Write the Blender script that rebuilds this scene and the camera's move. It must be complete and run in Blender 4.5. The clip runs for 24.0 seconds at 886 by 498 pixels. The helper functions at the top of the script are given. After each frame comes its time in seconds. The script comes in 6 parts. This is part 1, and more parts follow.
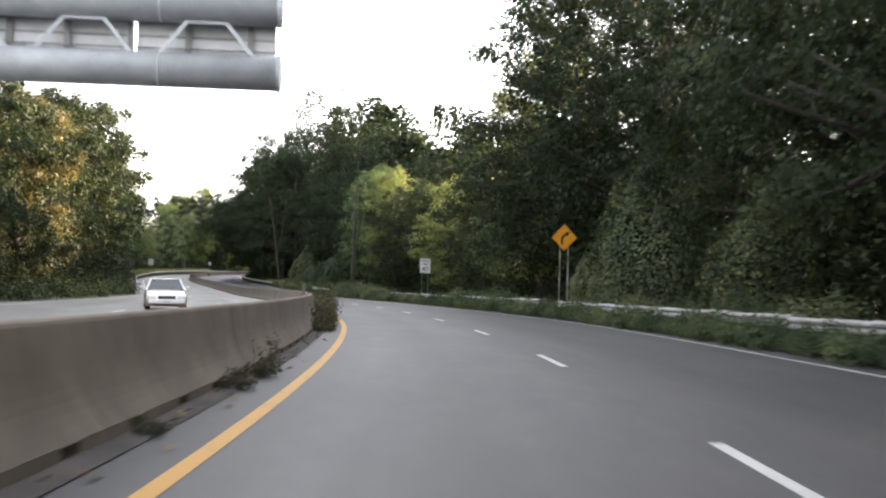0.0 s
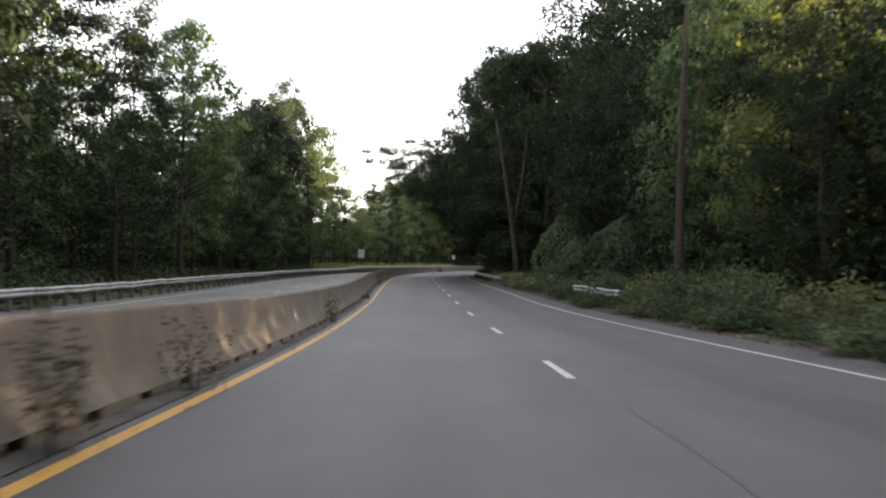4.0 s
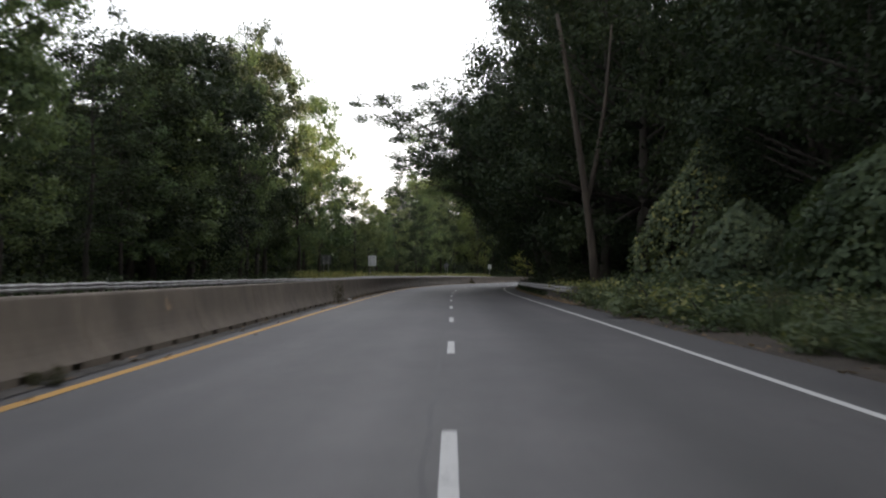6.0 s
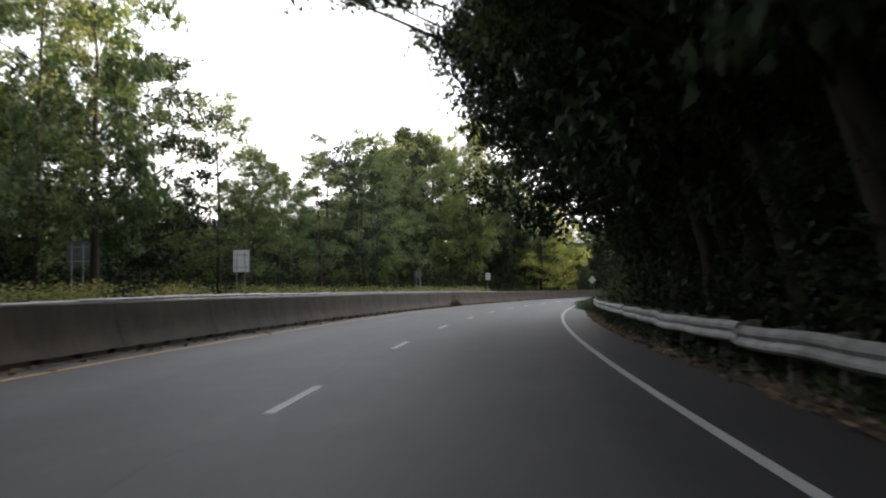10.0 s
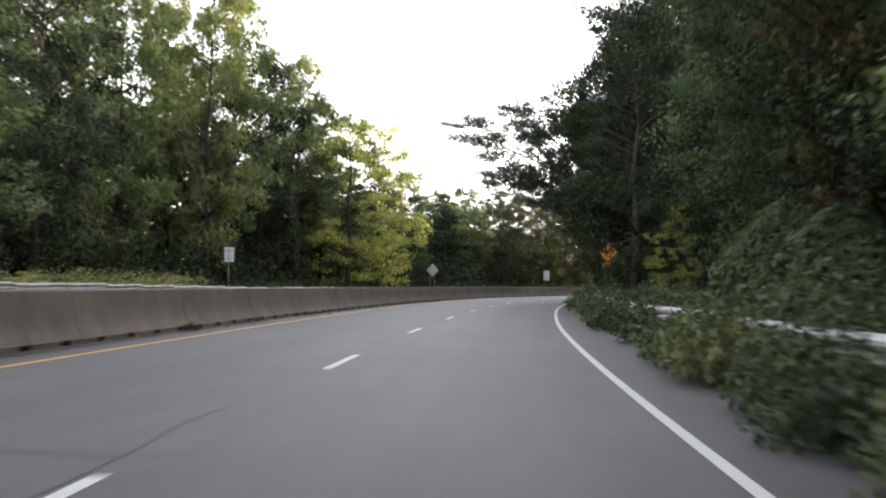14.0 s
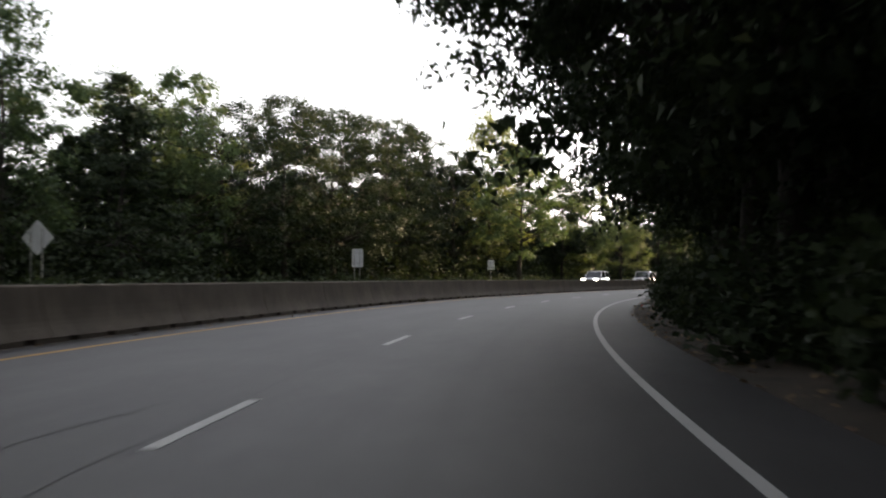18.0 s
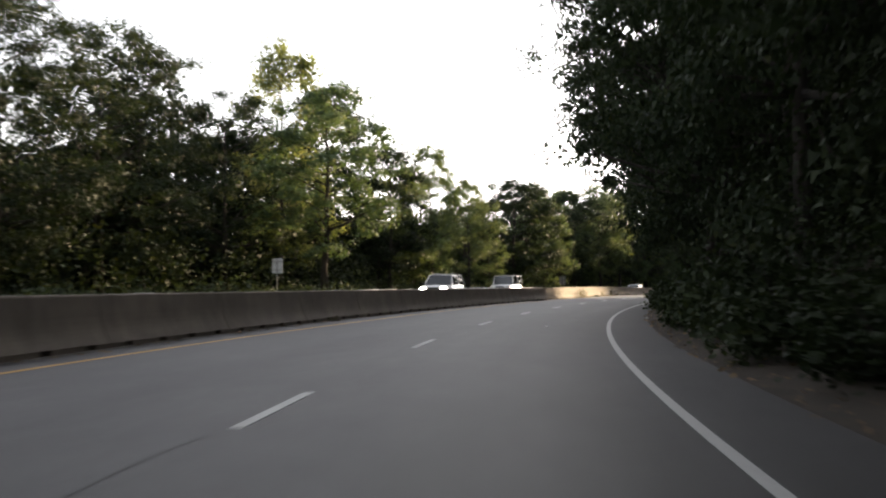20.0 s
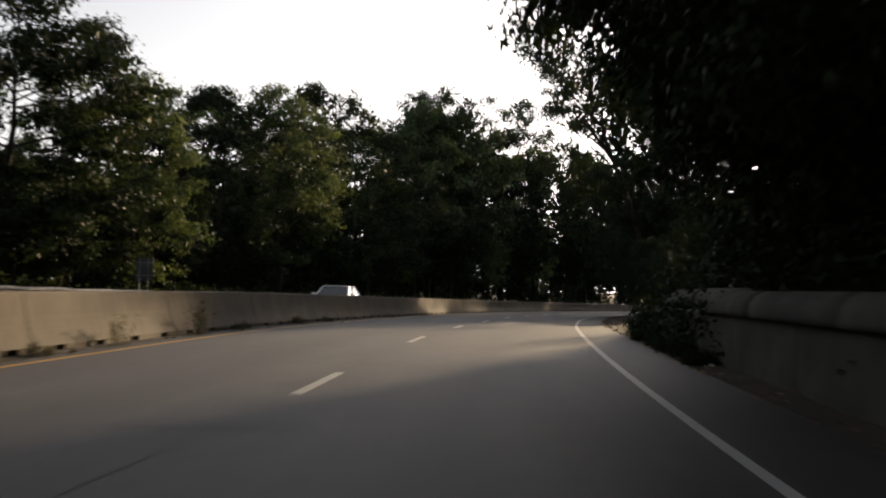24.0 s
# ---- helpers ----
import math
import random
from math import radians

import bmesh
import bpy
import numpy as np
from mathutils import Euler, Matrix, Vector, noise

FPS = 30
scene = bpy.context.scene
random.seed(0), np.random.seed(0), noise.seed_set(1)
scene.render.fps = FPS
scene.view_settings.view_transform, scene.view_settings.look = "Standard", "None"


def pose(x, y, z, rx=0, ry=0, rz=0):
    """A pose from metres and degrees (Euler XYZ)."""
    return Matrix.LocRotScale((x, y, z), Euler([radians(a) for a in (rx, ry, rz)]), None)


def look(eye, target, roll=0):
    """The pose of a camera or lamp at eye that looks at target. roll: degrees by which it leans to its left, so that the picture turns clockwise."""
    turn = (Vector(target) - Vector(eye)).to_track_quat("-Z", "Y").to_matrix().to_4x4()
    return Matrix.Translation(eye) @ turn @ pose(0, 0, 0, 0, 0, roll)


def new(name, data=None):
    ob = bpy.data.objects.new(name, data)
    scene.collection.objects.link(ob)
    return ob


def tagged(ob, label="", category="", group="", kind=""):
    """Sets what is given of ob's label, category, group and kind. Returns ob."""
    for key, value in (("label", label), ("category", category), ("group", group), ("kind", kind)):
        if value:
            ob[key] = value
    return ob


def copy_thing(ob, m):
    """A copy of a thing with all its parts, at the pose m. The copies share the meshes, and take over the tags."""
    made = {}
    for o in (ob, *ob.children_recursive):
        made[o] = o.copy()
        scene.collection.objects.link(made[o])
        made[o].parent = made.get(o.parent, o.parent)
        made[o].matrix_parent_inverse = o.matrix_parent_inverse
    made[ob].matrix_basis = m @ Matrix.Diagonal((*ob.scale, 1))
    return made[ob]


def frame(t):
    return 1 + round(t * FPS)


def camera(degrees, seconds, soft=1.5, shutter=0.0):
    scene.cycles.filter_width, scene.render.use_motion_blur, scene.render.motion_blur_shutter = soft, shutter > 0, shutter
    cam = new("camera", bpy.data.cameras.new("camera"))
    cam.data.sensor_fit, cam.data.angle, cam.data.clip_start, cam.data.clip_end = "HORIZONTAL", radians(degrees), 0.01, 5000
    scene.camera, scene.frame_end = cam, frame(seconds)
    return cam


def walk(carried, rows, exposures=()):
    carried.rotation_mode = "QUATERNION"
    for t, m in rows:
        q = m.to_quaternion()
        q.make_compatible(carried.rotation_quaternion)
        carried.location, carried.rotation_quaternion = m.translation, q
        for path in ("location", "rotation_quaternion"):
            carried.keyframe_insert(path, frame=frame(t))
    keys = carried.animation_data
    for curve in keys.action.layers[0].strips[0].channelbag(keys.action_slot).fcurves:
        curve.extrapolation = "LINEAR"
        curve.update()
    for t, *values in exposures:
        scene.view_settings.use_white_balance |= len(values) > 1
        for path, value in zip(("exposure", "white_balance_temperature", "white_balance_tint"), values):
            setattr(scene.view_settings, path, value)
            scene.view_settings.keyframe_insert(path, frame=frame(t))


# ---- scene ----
cam = camera(47.07, 24.0, 2.1, 0.35)
PATH = [
    (0.0, pose(0.000, 0.000, 3.487, 91.128, -1.432, -0.000)),
    (0.5, pose(0.175, 10.149, 3.282, 90.896, -1.290, 2.203)),
    (1.0, pose(-0.093, 20.245, 3.079, 91.039, -1.204, 4.858)),
    (1.5, pose(-0.786, 30.253, 2.877, 90.904, -1.367, 7.468)),
    (2.0, pose(-1.956, 40.256, 2.674, 90.744, -1.217, 9.962)),
    (2.5, pose(-3.542, 50.270, 2.470, 91.100, -0.994, 12.072)),
    (3.0, pose(-5.426, 60.253, 2.266, 91.146, -0.694, 13.516)),
    (3.5, pose(-7.499, 70.199, 2.061, 90.941, -0.630, 14.468)),
    (4.0, pose(-9.704, 80.116, 1.857, 90.775, -0.439, 15.195)),
    (4.5, pose(-12.025, 90.009, 1.654, 90.599, -0.213, 15.817)),
    (5.0, pose(-14.452, 99.885, 1.455, 90.597, -0.051, 16.392)),
    (5.5, pose(-16.974, 109.748, 1.300, 90.961, -0.025, 16.924)),
    (6.0, pose(-19.536, 119.617, 1.219, 91.505, -0.197, 17.336)),
    (6.5, pose(-22.202, 129.471, 1.200, 91.884, -0.194, 17.413)),
    (7.0, pose(-24.858, 139.333, 1.200, 91.782, 0.333, 17.515)),
    (7.5, pose(-27.532, 149.220, 1.200, 91.986, 0.492, 17.491)),
    (8.0, pose(-30.205, 159.119, 1.200, 92.008, 0.662, 17.652)),
    (8.5, pose(-32.935, 169.044, 1.200, 92.152, 0.871, 17.772)),
    (9.0, pose(-35.675, 179.010, 1.200, 92.201, 0.860, 17.647)),
    (9.5, pose(-38.377, 189.031, 1.200, 92.083, 0.812, 17.403)),
    (10.0, pose(-41.033, 199.097, 1.200, 92.346, 0.609, 17.036)),
    (10.5, pose(-43.638, 209.191, 1.200, 92.381, 0.450, 16.493)),
    (11.0, pose(-46.112, 219.359, 1.200, 92.131, 0.399, 15.469)),
    (11.5, pose(-48.377, 229.622, 1.200, 91.853, 0.423, 14.032)),
    (12.0, pose(-50.380, 239.989, 1.200, 91.757, 0.442, 12.445)),
    (12.5, pose(-52.109, 250.460, 1.200, 92.012, 0.324, 10.982)),
    (13.0, pose(-53.586, 261.023, 1.200, 92.695, -0.109, 9.736)),
    (13.5, pose(-54.913, 271.550, 1.200, 92.261, -0.691, 8.384)),
    (14.0, pose(-55.922, 281.987, 1.200, 92.043, -0.514, 7.171)),
    (14.5, pose(-56.727, 292.413, 1.200, 91.770, -0.126, 6.016)),
    (15.0, pose(-57.303, 302.846, 1.200, 91.793, 0.277, 4.922)),
    (15.5, pose(-57.656, 313.298, 1.200, 91.832, 0.999, 4.024)),
    (16.0, pose(-57.896, 323.727, 1.200, 91.879, 1.833, 3.208)),
    (16.5, pose(-57.969, 334.144, 1.200, 91.952, 1.974, 2.350)),
    (17.0, pose(-57.920, 344.583, 1.200, 92.209, 1.302, 1.367)),
    (17.5, pose(-57.514, 355.161, 1.200, 91.886, 0.336, -0.511)),
    (18.0, pose(-56.788, 365.785, 1.200, 91.649, 0.047, -2.715)),
    (18.5, pose(-55.639, 376.429, 1.200, 91.556, 0.185, -5.007)),
    (19.0, pose(-54.055, 387.068, 1.200, 91.630, 0.492, -7.335)),
    (19.5, pose(-52.025, 397.676, 1.200, 91.859, 0.688, -9.724)),
    (20.0, pose(-49.494, 408.212, 1.200, 92.064, 0.409, -12.212)),
    (20.5, pose(-46.538, 418.620, 1.200, 92.012, 0.064, -14.822)),
    (21.0, pose(-43.148, 428.859, 1.200, 92.212, -0.280, -17.410)),
    (21.5, pose(-39.317, 438.931, 1.200, 92.085, -0.643, -19.672)),
    (22.0, pose(-35.091, 448.847, 1.200, 92.170, -0.815, -21.854)),
    (22.5, pose(-30.469, 458.592, 1.200, 92.067, -0.887, -23.929)),
    (23.0, pose(-25.533, 468.189, 1.200, 92.421, -1.385, -25.458)),
    (23.5, pose(-20.375, 477.676, 1.200, 92.549, -1.703, -26.683)),
    (24.0, pose(-15.019, 487.081, 1.200, 92.188, -1.442, -27.646)),
]
walk(cam, PATH, tuple((t, ev, 6480, 15) for t, ev in ((0, 3.08), (1, 3.35), (2, 3.05), (3, 2.75), (5, 2.2), (6, 2.15), (7, 2.85), (8, 2.6), (9, 2.45), (10, 2.5), (13, 3.05), (14, 2.9),
                                                      (15, 2.3), (16, 2.35), (17, 1.85), (20, 1.8), (22, 0.95), (23, 0.65), (24, 0.35))))

# ---------------------------------------------------------------- light
SUN_AZ, SUN_EL = 50.0, 10.5          # degrees: clockwise from +y, above the horizon
world = bpy.data.worlds.new("sky")
scene.world = world
world.use_nodes = True
wn, wl = world.node_tree.nodes, world.node_tree.links
wn.clear()
sky = wn.new("ShaderNodeTexSky")
sky.sky_type, sky.sun_disc = "NISHITA", False
sky.sun_elevation, sky.sun_rotation = radians(SUN_EL), radians(SUN_AZ)
sky.air_density, sky.dust_density, sky.ozone_density = 1.2, 1.5, 1.0
veil = wn.new("ShaderNodeHueSaturation")      # thin high cloud takes the blue out of the sky
veil.inputs["Saturation"].default_value = 0.22
bg, wo = wn.new("ShaderNodeBackground"), wn.new("ShaderNodeOutputWorld")
bg.inputs["Strength"].default_value = 0.15
wl.new(sky.outputs[0], veil.inputs["Color"])
wl.new(veil.outputs[0], bg.inputs["Color"])
wl.new(bg.outputs[0], wo.inputs["Surface"])
sun_data = bpy.data.lights.new("sun", "SUN")
sun_data.energy, sun_data.angle, sun_data.color = 5.0, radians(0.6), (1.0, 0.76, 0.45)
sun = new("sun", sun_data)
a, e = radians(SUN_AZ), radians(SUN_EL)
sun_way = Vector((math.sin(a) * math.cos(e), math.cos(a) * math.cos(e), math.sin(e)))
sun.matrix_world = look(sun_way * 300, (0, 0, 0))

# ---------------------------------------------------------------- road alignment
# curvature (per km, left positive) every 30 m from chainage -60
# from 660 on: unseen tight bend added so its trees block the low sun
BEND = (3.38, 3.5371, 3.7934, 3.6724, 2.9839, 2.2004, -0.4095, 0.2228, -0.4137, -1.8655, -2.0062, -2.4601,
        -1.7626, -1.2926, -3.2259, -3.7457, -4.2574, -3.6637, -2.1141, -2.0561, -2.0686, -2.6, -3.0, -3.2, -9.0, -10.0, -10.0, -10.0)
LINE_S = np.arange(-60.0, 750.5, 1.0)
_k = np.interp(LINE_S, -60 + 30 * np.arange(len(BEND)), np.array(BEND)) / 1000
LINE_H = -0.23310 + np.concatenate([[0], np.cumsum((_k[1:] + _k[:-1]) / 2)])
_hm = (LINE_H[1:] + LINE_H[:-1]) / 2
LINE_X = -5.4369 + np.concatenate([[0], np.cumsum(-np.sin(_hm))])
LINE_Y = -60.0814 + np.concatenate([[0], np.cumsum(np.cos(_hm))])


def step(x):
    x = min(max(x, 0.0), 1.0)
    return x * x * (3 - 2 * x)


def heading(s):
    return float(np.interp(s, LINE_S, LINE_H))


GRADE, FALL = 0.020, 0.0125      # the road runs down into a level stretch and falls away again beyond it


def slope(s):
    return -GRADE * (1 - step((s - 95) / 40)) - FALL * step((s - 522) / 18)


_g = np.array([slope(q) for q in LINE_S])
LINE_Z = np.concatenate([[0], np.cumsum((_g[1:] + _g[:-1]) / 2)])
LINE_Z -= float(np.interp(300.0, LINE_S, LINE_Z))


def level(s):
    return float(np.interp(s, LINE_S, LINE_Z))


def at(s, d, z=0.0):
    """Place at chainage s, d metres to the right of the lane line, height z over the road."""
    h = heading(s)
    z += level(s)
    return Vector((float(np.interp(s, LINE_S, LINE_X)) + d * math.cos(h),
                   float(np.interp(s, LINE_S, LINE_Y)) + d * math.sin(h), z))


def stand(s, d, z=0.0, turn=0.0, size=1.0):
    """Pose of a thing on the road's side: its y axis points along the road."""
    p = at(s, d, z)
    return pose(p.x, p.y, p.z, 0, 0, math.degrees(heading(s))) @ pose(0, 0, 0, math.degrees(slope(s)) if turn == 0 else 0, 0, turn) @ Matrix.Scale(size, 4)


def lerp(s, table):
    return float(np.interp(s, [r[0] for r in table], [r[1] for r in table]))


YELLOW = ((-60, -3.95), (32, -3.9), (55, -4.08), (90, -4.15), (130, -4.0), (155, -4.35), (225, -4.7), (270, -4.4), (310, -4.5), (370, -5.1), (430, -5.05), (455, -4.4), (760, -4.35))
WHITE = ((-60, 4.9), (20, 4.9), (40, 5.3), (70, 4.2), (110, 3.95), (130, 3.75), (150, 3.95), (205, 4.08), (225, 4.06), (265, 4.02), (285, 4.02), (320, 3.88), (365, 4.03), (410, 3.9), (460, 3.88), (500, 4.02), (760, 4.0))
FACE = ((-60, -4.8), (60, -4.68), (130, -4.58), (160, -5.1), (225, -5.5), (310, -5.62), (376, -6.2), (430, -6.1), (470, -5.5), (500, -5.15), (760, -5.1))
OUTER = ((-60, -24.0), (60, -21.0), (75, -20.0), (110, -16.2), (760, -16.2))
BANK = ((-60, 0.3), (150, 0.3), (230, 0.6), (300, 0.7), (350, 2.2), (400, 3.0), (528, 3.2), (545, 0.8), (760, 0.8))


def terrain(s, d):
    if d > 5.2:
        z = lerp(s, BANK) * step((d - 6.6) / 9.0)
        return z - 0.03 + 0.10 * step((d - 5.2) / 0.8) + 0.12 * noise.noise(Vector((s * 0.3, d * 0.5, 0))) * step((d - 5.4) / 1.5)
    o = lerp(s, OUTER)
    if d < o:
        return -0.03 + 0.10 * step((o - d) / 0.8) + 0.5 * step((o - d - 3) / 12) + 0.15 * noise.noise(Vector((s * 0.3, d * 0.5, 4))) * step((o - d - .2) / 1.5)
    return 0.0


# ---------------------------------------------------------------- materials
def nodes_of(name):
    m = bpy.data.materials.new(name)
    m.use_nodes = True
    n, l = m.node_tree.nodes, m.node_tree.links
    return m, n, l, n["Principled BSDF"]


def ramp_of(n, stops):
    r = n.new("ShaderNodeValToRGB")
    while len(r.color_ramp.elements) < len(stops):
        r.color_ramp.elements.new(0.5)
    for el, (p, c) in zip(r.color_ramp.elements, stops):
        el.position, el.color = p, (*c, 1)
    return r


def noise_of(n, l, vec, scale, detail=4, rough=0.6):
    t = n.new("ShaderNodeTexNoise")
    t.inputs["Scale"].default_value, t.inputs["Detail"].default_value, t.inputs["Roughness"].default_value = scale, detail, rough
    l.new(vec, t.inputs["Vector"])
    return t


def coords(n, l, stretch=(1, 1, 1), kind="Object", shift=True):
    tc = n.new("ShaderNodeTexCoord")
    mp = n.new("ShaderNodeMapping")
    mp.inputs["Scale"].default_value = stretch
    l.new(tc.outputs[kind], mp.inputs["Vector"])
    if shift:
        oi, cb = n.new("ShaderNodeObjectInfo"), n.new("ShaderNodeCombineXYZ")
        mu = n.new("ShaderNodeMath")
        mu.operation = "MULTIPLY"
        mu.inputs[1].default_value = 53.0
        l.new(oi.outputs["Random"], mu.inputs[0])
        for k in range(3):
            l.new(mu.outputs[0], cb.inputs[k])
        l.new(cb.outputs[0], mp.inputs["Location"])
    return mp.outputs[0]


def mix_of(n, l, fac, a, b, kind="MIX"):
    x = n.new("ShaderNodeMix")
    x.data_type, x.blend_type = "RGBA", kind
    for sock, v in ((x.inputs["Factor"], fac), (x.inputs["A"], a), (x.inputs["B"], b)):
        if hasattr(v, "is_output"):
            l.new(v, sock)
        else:
            sock.default_value = v if isinstance(v, (int, float)) else (*v, 1)
    return x.outputs["Result"]


def bump_of(n, l, height, bsdf, strength, distance):
    b = n.new("ShaderNodeBump")
    b.inputs["Strength"].default_value, b.inputs["Distance"].default_value = strength, distance
    l.new(height, b.inputs["Height"])
    l.new(b.outputs[0], bsdf.inputs["Normal"])


def surface(name, dark, light, big=1.5, small=30.0, rough=0.8, metal=0.0, bump=0.3, dist=0.01, stretch=(1, 1, 1), spec=0.5, kind="Object"):
    """Plain material with stains at one scale and grain at another."""
    m, n, l, b = nodes_of(name)
    v = coords(n, l, stretch, kind, kind == "Object")
    t1, t2 = noise_of(n, l, v, big, 5), noise_of(n, l, v, small, 6, 0.7)
    c1 = ramp_of(n, ((0.3, dark), (0.7, light)))
    l.new(t1.outputs[0], c1.inputs[0])
    g = ramp_of(n, ((0.25, (0.72, 0.72, 0.72)), (0.75, (1.15, 1.15, 1.15))))
    l.new(t2.outputs[0], g.inputs[0])
    l.new(mix_of(n, l, 1.0, c1.outputs[0], g.outputs[0], "MULTIPLY"), b.inputs["Base Color"])
    b.inputs["Roughness"].default_value, b.inputs["Metallic"].default_value = rough, metal
    b.inputs["Specular IOR Level"].default_value = spec
    if bump:
        bump_of(n, l, t2.outputs[0], b, bump, dist)
    return m


def asphalt_material(name, base):
    """UV: u across the road, v along it, in metres. Aggregate, long wheel-track streaks, patches and stains."""
    m, n, l, b = nodes_of(name)
    fine = noise_of(n, l, coords(n, l, (1, 1, 1), "UV", False), 55.0, 5, 0.75)
    streak = noise_of(n, l, coords(n, l, (0.75, 0.008, 1), "UV", False), 1.0, 3, 0.5)
    blot = noise_of(n, l, coords(n, l, (0.35, 0.12, 1), "UV", False), 1.0, 5, 0.6)
    c0 = ramp_of(n, ((0.3, [x * 0.74 for x in base]), (0.7, [x * 1.18 for x in base])))
    l.new(streak.outputs[0], c0.inputs[0])
    g1 = ramp_of(n, ((0.3, (0.66, 0.66, 0.67)), (0.7, (1.18, 1.18, 1.16))))
    l.new(blot.outputs[0], g1.inputs[0])
    mott = noise_of(n, l, coords(n, l, (2.2, 0.7, 1), "UV", False), 1.0, 6, 0.7)
    g3 = ramp_of(n, ((0.3, (0.80, 0.80, 0.81)), (0.7, (1.16, 1.16, 1.15))))
    l.new(mott.outputs[0], g3.inputs[0])
    g2 = ramp_of(n, ((0.25, (0.62, 0.62, 0.62)), (0.75, (1.35, 1.35, 1.33))))
    l.new(fine.outputs[0], g2.inputs[0])
    c = mix_of(n, l, 1.0, mix_of(n, l, 1.0, c0.outputs[0], g1.outputs[0], "MULTIPLY"), g3.outputs[0], "MULTIPLY")
    # oil-darkened middle of each lane, polished wheel tracks, dirty edges
    sep, mr = n.new("ShaderNodeSeparateXYZ"), n.new("ShaderNodeMapRange")
    l.new(coords(n, l, (1, 1, 1), "UV", False), sep.inputs[0])
    mr.inputs["From Min"].default_value, mr.inputs["From Max"].default_value = -6.0, 6.0
    l.new(sep.outputs[0], mr.inputs["Value"])
    band = ramp_of(n, [(p, (v, v, v)) for p, v in ((0.10, 0.74), (0.20, 0.95), (0.26, 1.06), (0.345, 0.82), (0.43, 1.10), (0.50, 1.0), (0.57, 1.08), (0.62, 0.82), (0.66, 0.60), (0.70, 0.80), (0.75, 0.98), (0.82, 0.98), (0.86, 0.78), (0.95, 0.7))])
    l.new(mr.outputs[0], band.inputs[0])
    c = mix_of(n, l, 1.0, c, band.outputs[0], "MULTIPLY")
    l.new(mix_of(n, l, 1.0, c, g2.outputs[0], "MULTIPLY"), b.inputs["Base Color"])
    b.inputs["Roughness"].default_value = 0.62
    b.inputs["Specular IOR Level"].default_value = 0.42
    bump_of(n, l, fine.outputs[0], b, 0.35, 0.006)
    return m


def paint_material(name, colour, under):
    """Road paint worn through to the asphalt in places."""
    m, n, l, b = nodes_of(name)
    v = coords(n, l, (1, 1, 1), "Object", True)
    t = noise_of(n, l, v, 14.0, 6, 0.75)
    big = noise_of(n, l, v, 0.9, 3)
    add = n.new("ShaderNodeMath")
    add.operation = "MULTIPLY_ADD"
    add.inputs[1].default_value = 0.55
    l.new(big.outputs[0], add.inputs[0])
    l.new(t.outputs[0], add.inputs[2])
    wear = ramp_of(n, ((0.50, (0.75, 0.75, 0.75)), (0.68, (0.05, 0.05, 0.05))))
    l.new(add.outputs[0], wear.inputs[0])
    l.new(mix_of(n, l, wear.outputs[0], colour, under), b.inputs["Base Color"])
    b.inputs["Roughness"].default_value = 0.65
    return m


def concrete_material(name, dark, light):
    """Weathered barrier concrete: vertical run-off streaks, blotches, grime near the foot, pores."""
    m, n, l, b = nodes_of(name)
    v = coords(n, l)
    blot = noise_of(n, l, v, 0.8, 6, 0.65)
    run = noise_of(n, l, coords(n, l, (7, 7, 0.35)), 1.0, 4, 0.6)
    pore = noise_of(n, l, v, 60, 4, 0.7)
    c0 = ramp_of(n, ((0.3, dark), (0.72, light)))
    l.new(blot.outputs[0], c0.inputs[0])
    g1 = ramp_of(n, ((0.28, (0.74, 0.72, 0.69)), (0.58, (1.04, 1.04, 1.04))))
    l.new(run.outputs[0], g1.inputs[0])
    g2 = ramp_of(n, ((0.2, (0.75, 0.75, 0.75)), (0.6, (1.06, 1.06, 1.06))))
    l.new(pore.outputs[0], g2.inputs[0])
    c = mix_of(n, l, 0.8, c0.outputs[0], g1.outputs[0], "MULTIPLY")
    l.new(mix_of(n, l, 1.0, c, g2.outputs[0], "MULTIPLY"), b.inputs["Base Color"])
    b.inputs["Roughness"].default_value = 0.88
    bump_of(n, l, pore.outputs[0], b, 0.4, 0.006)
    return m


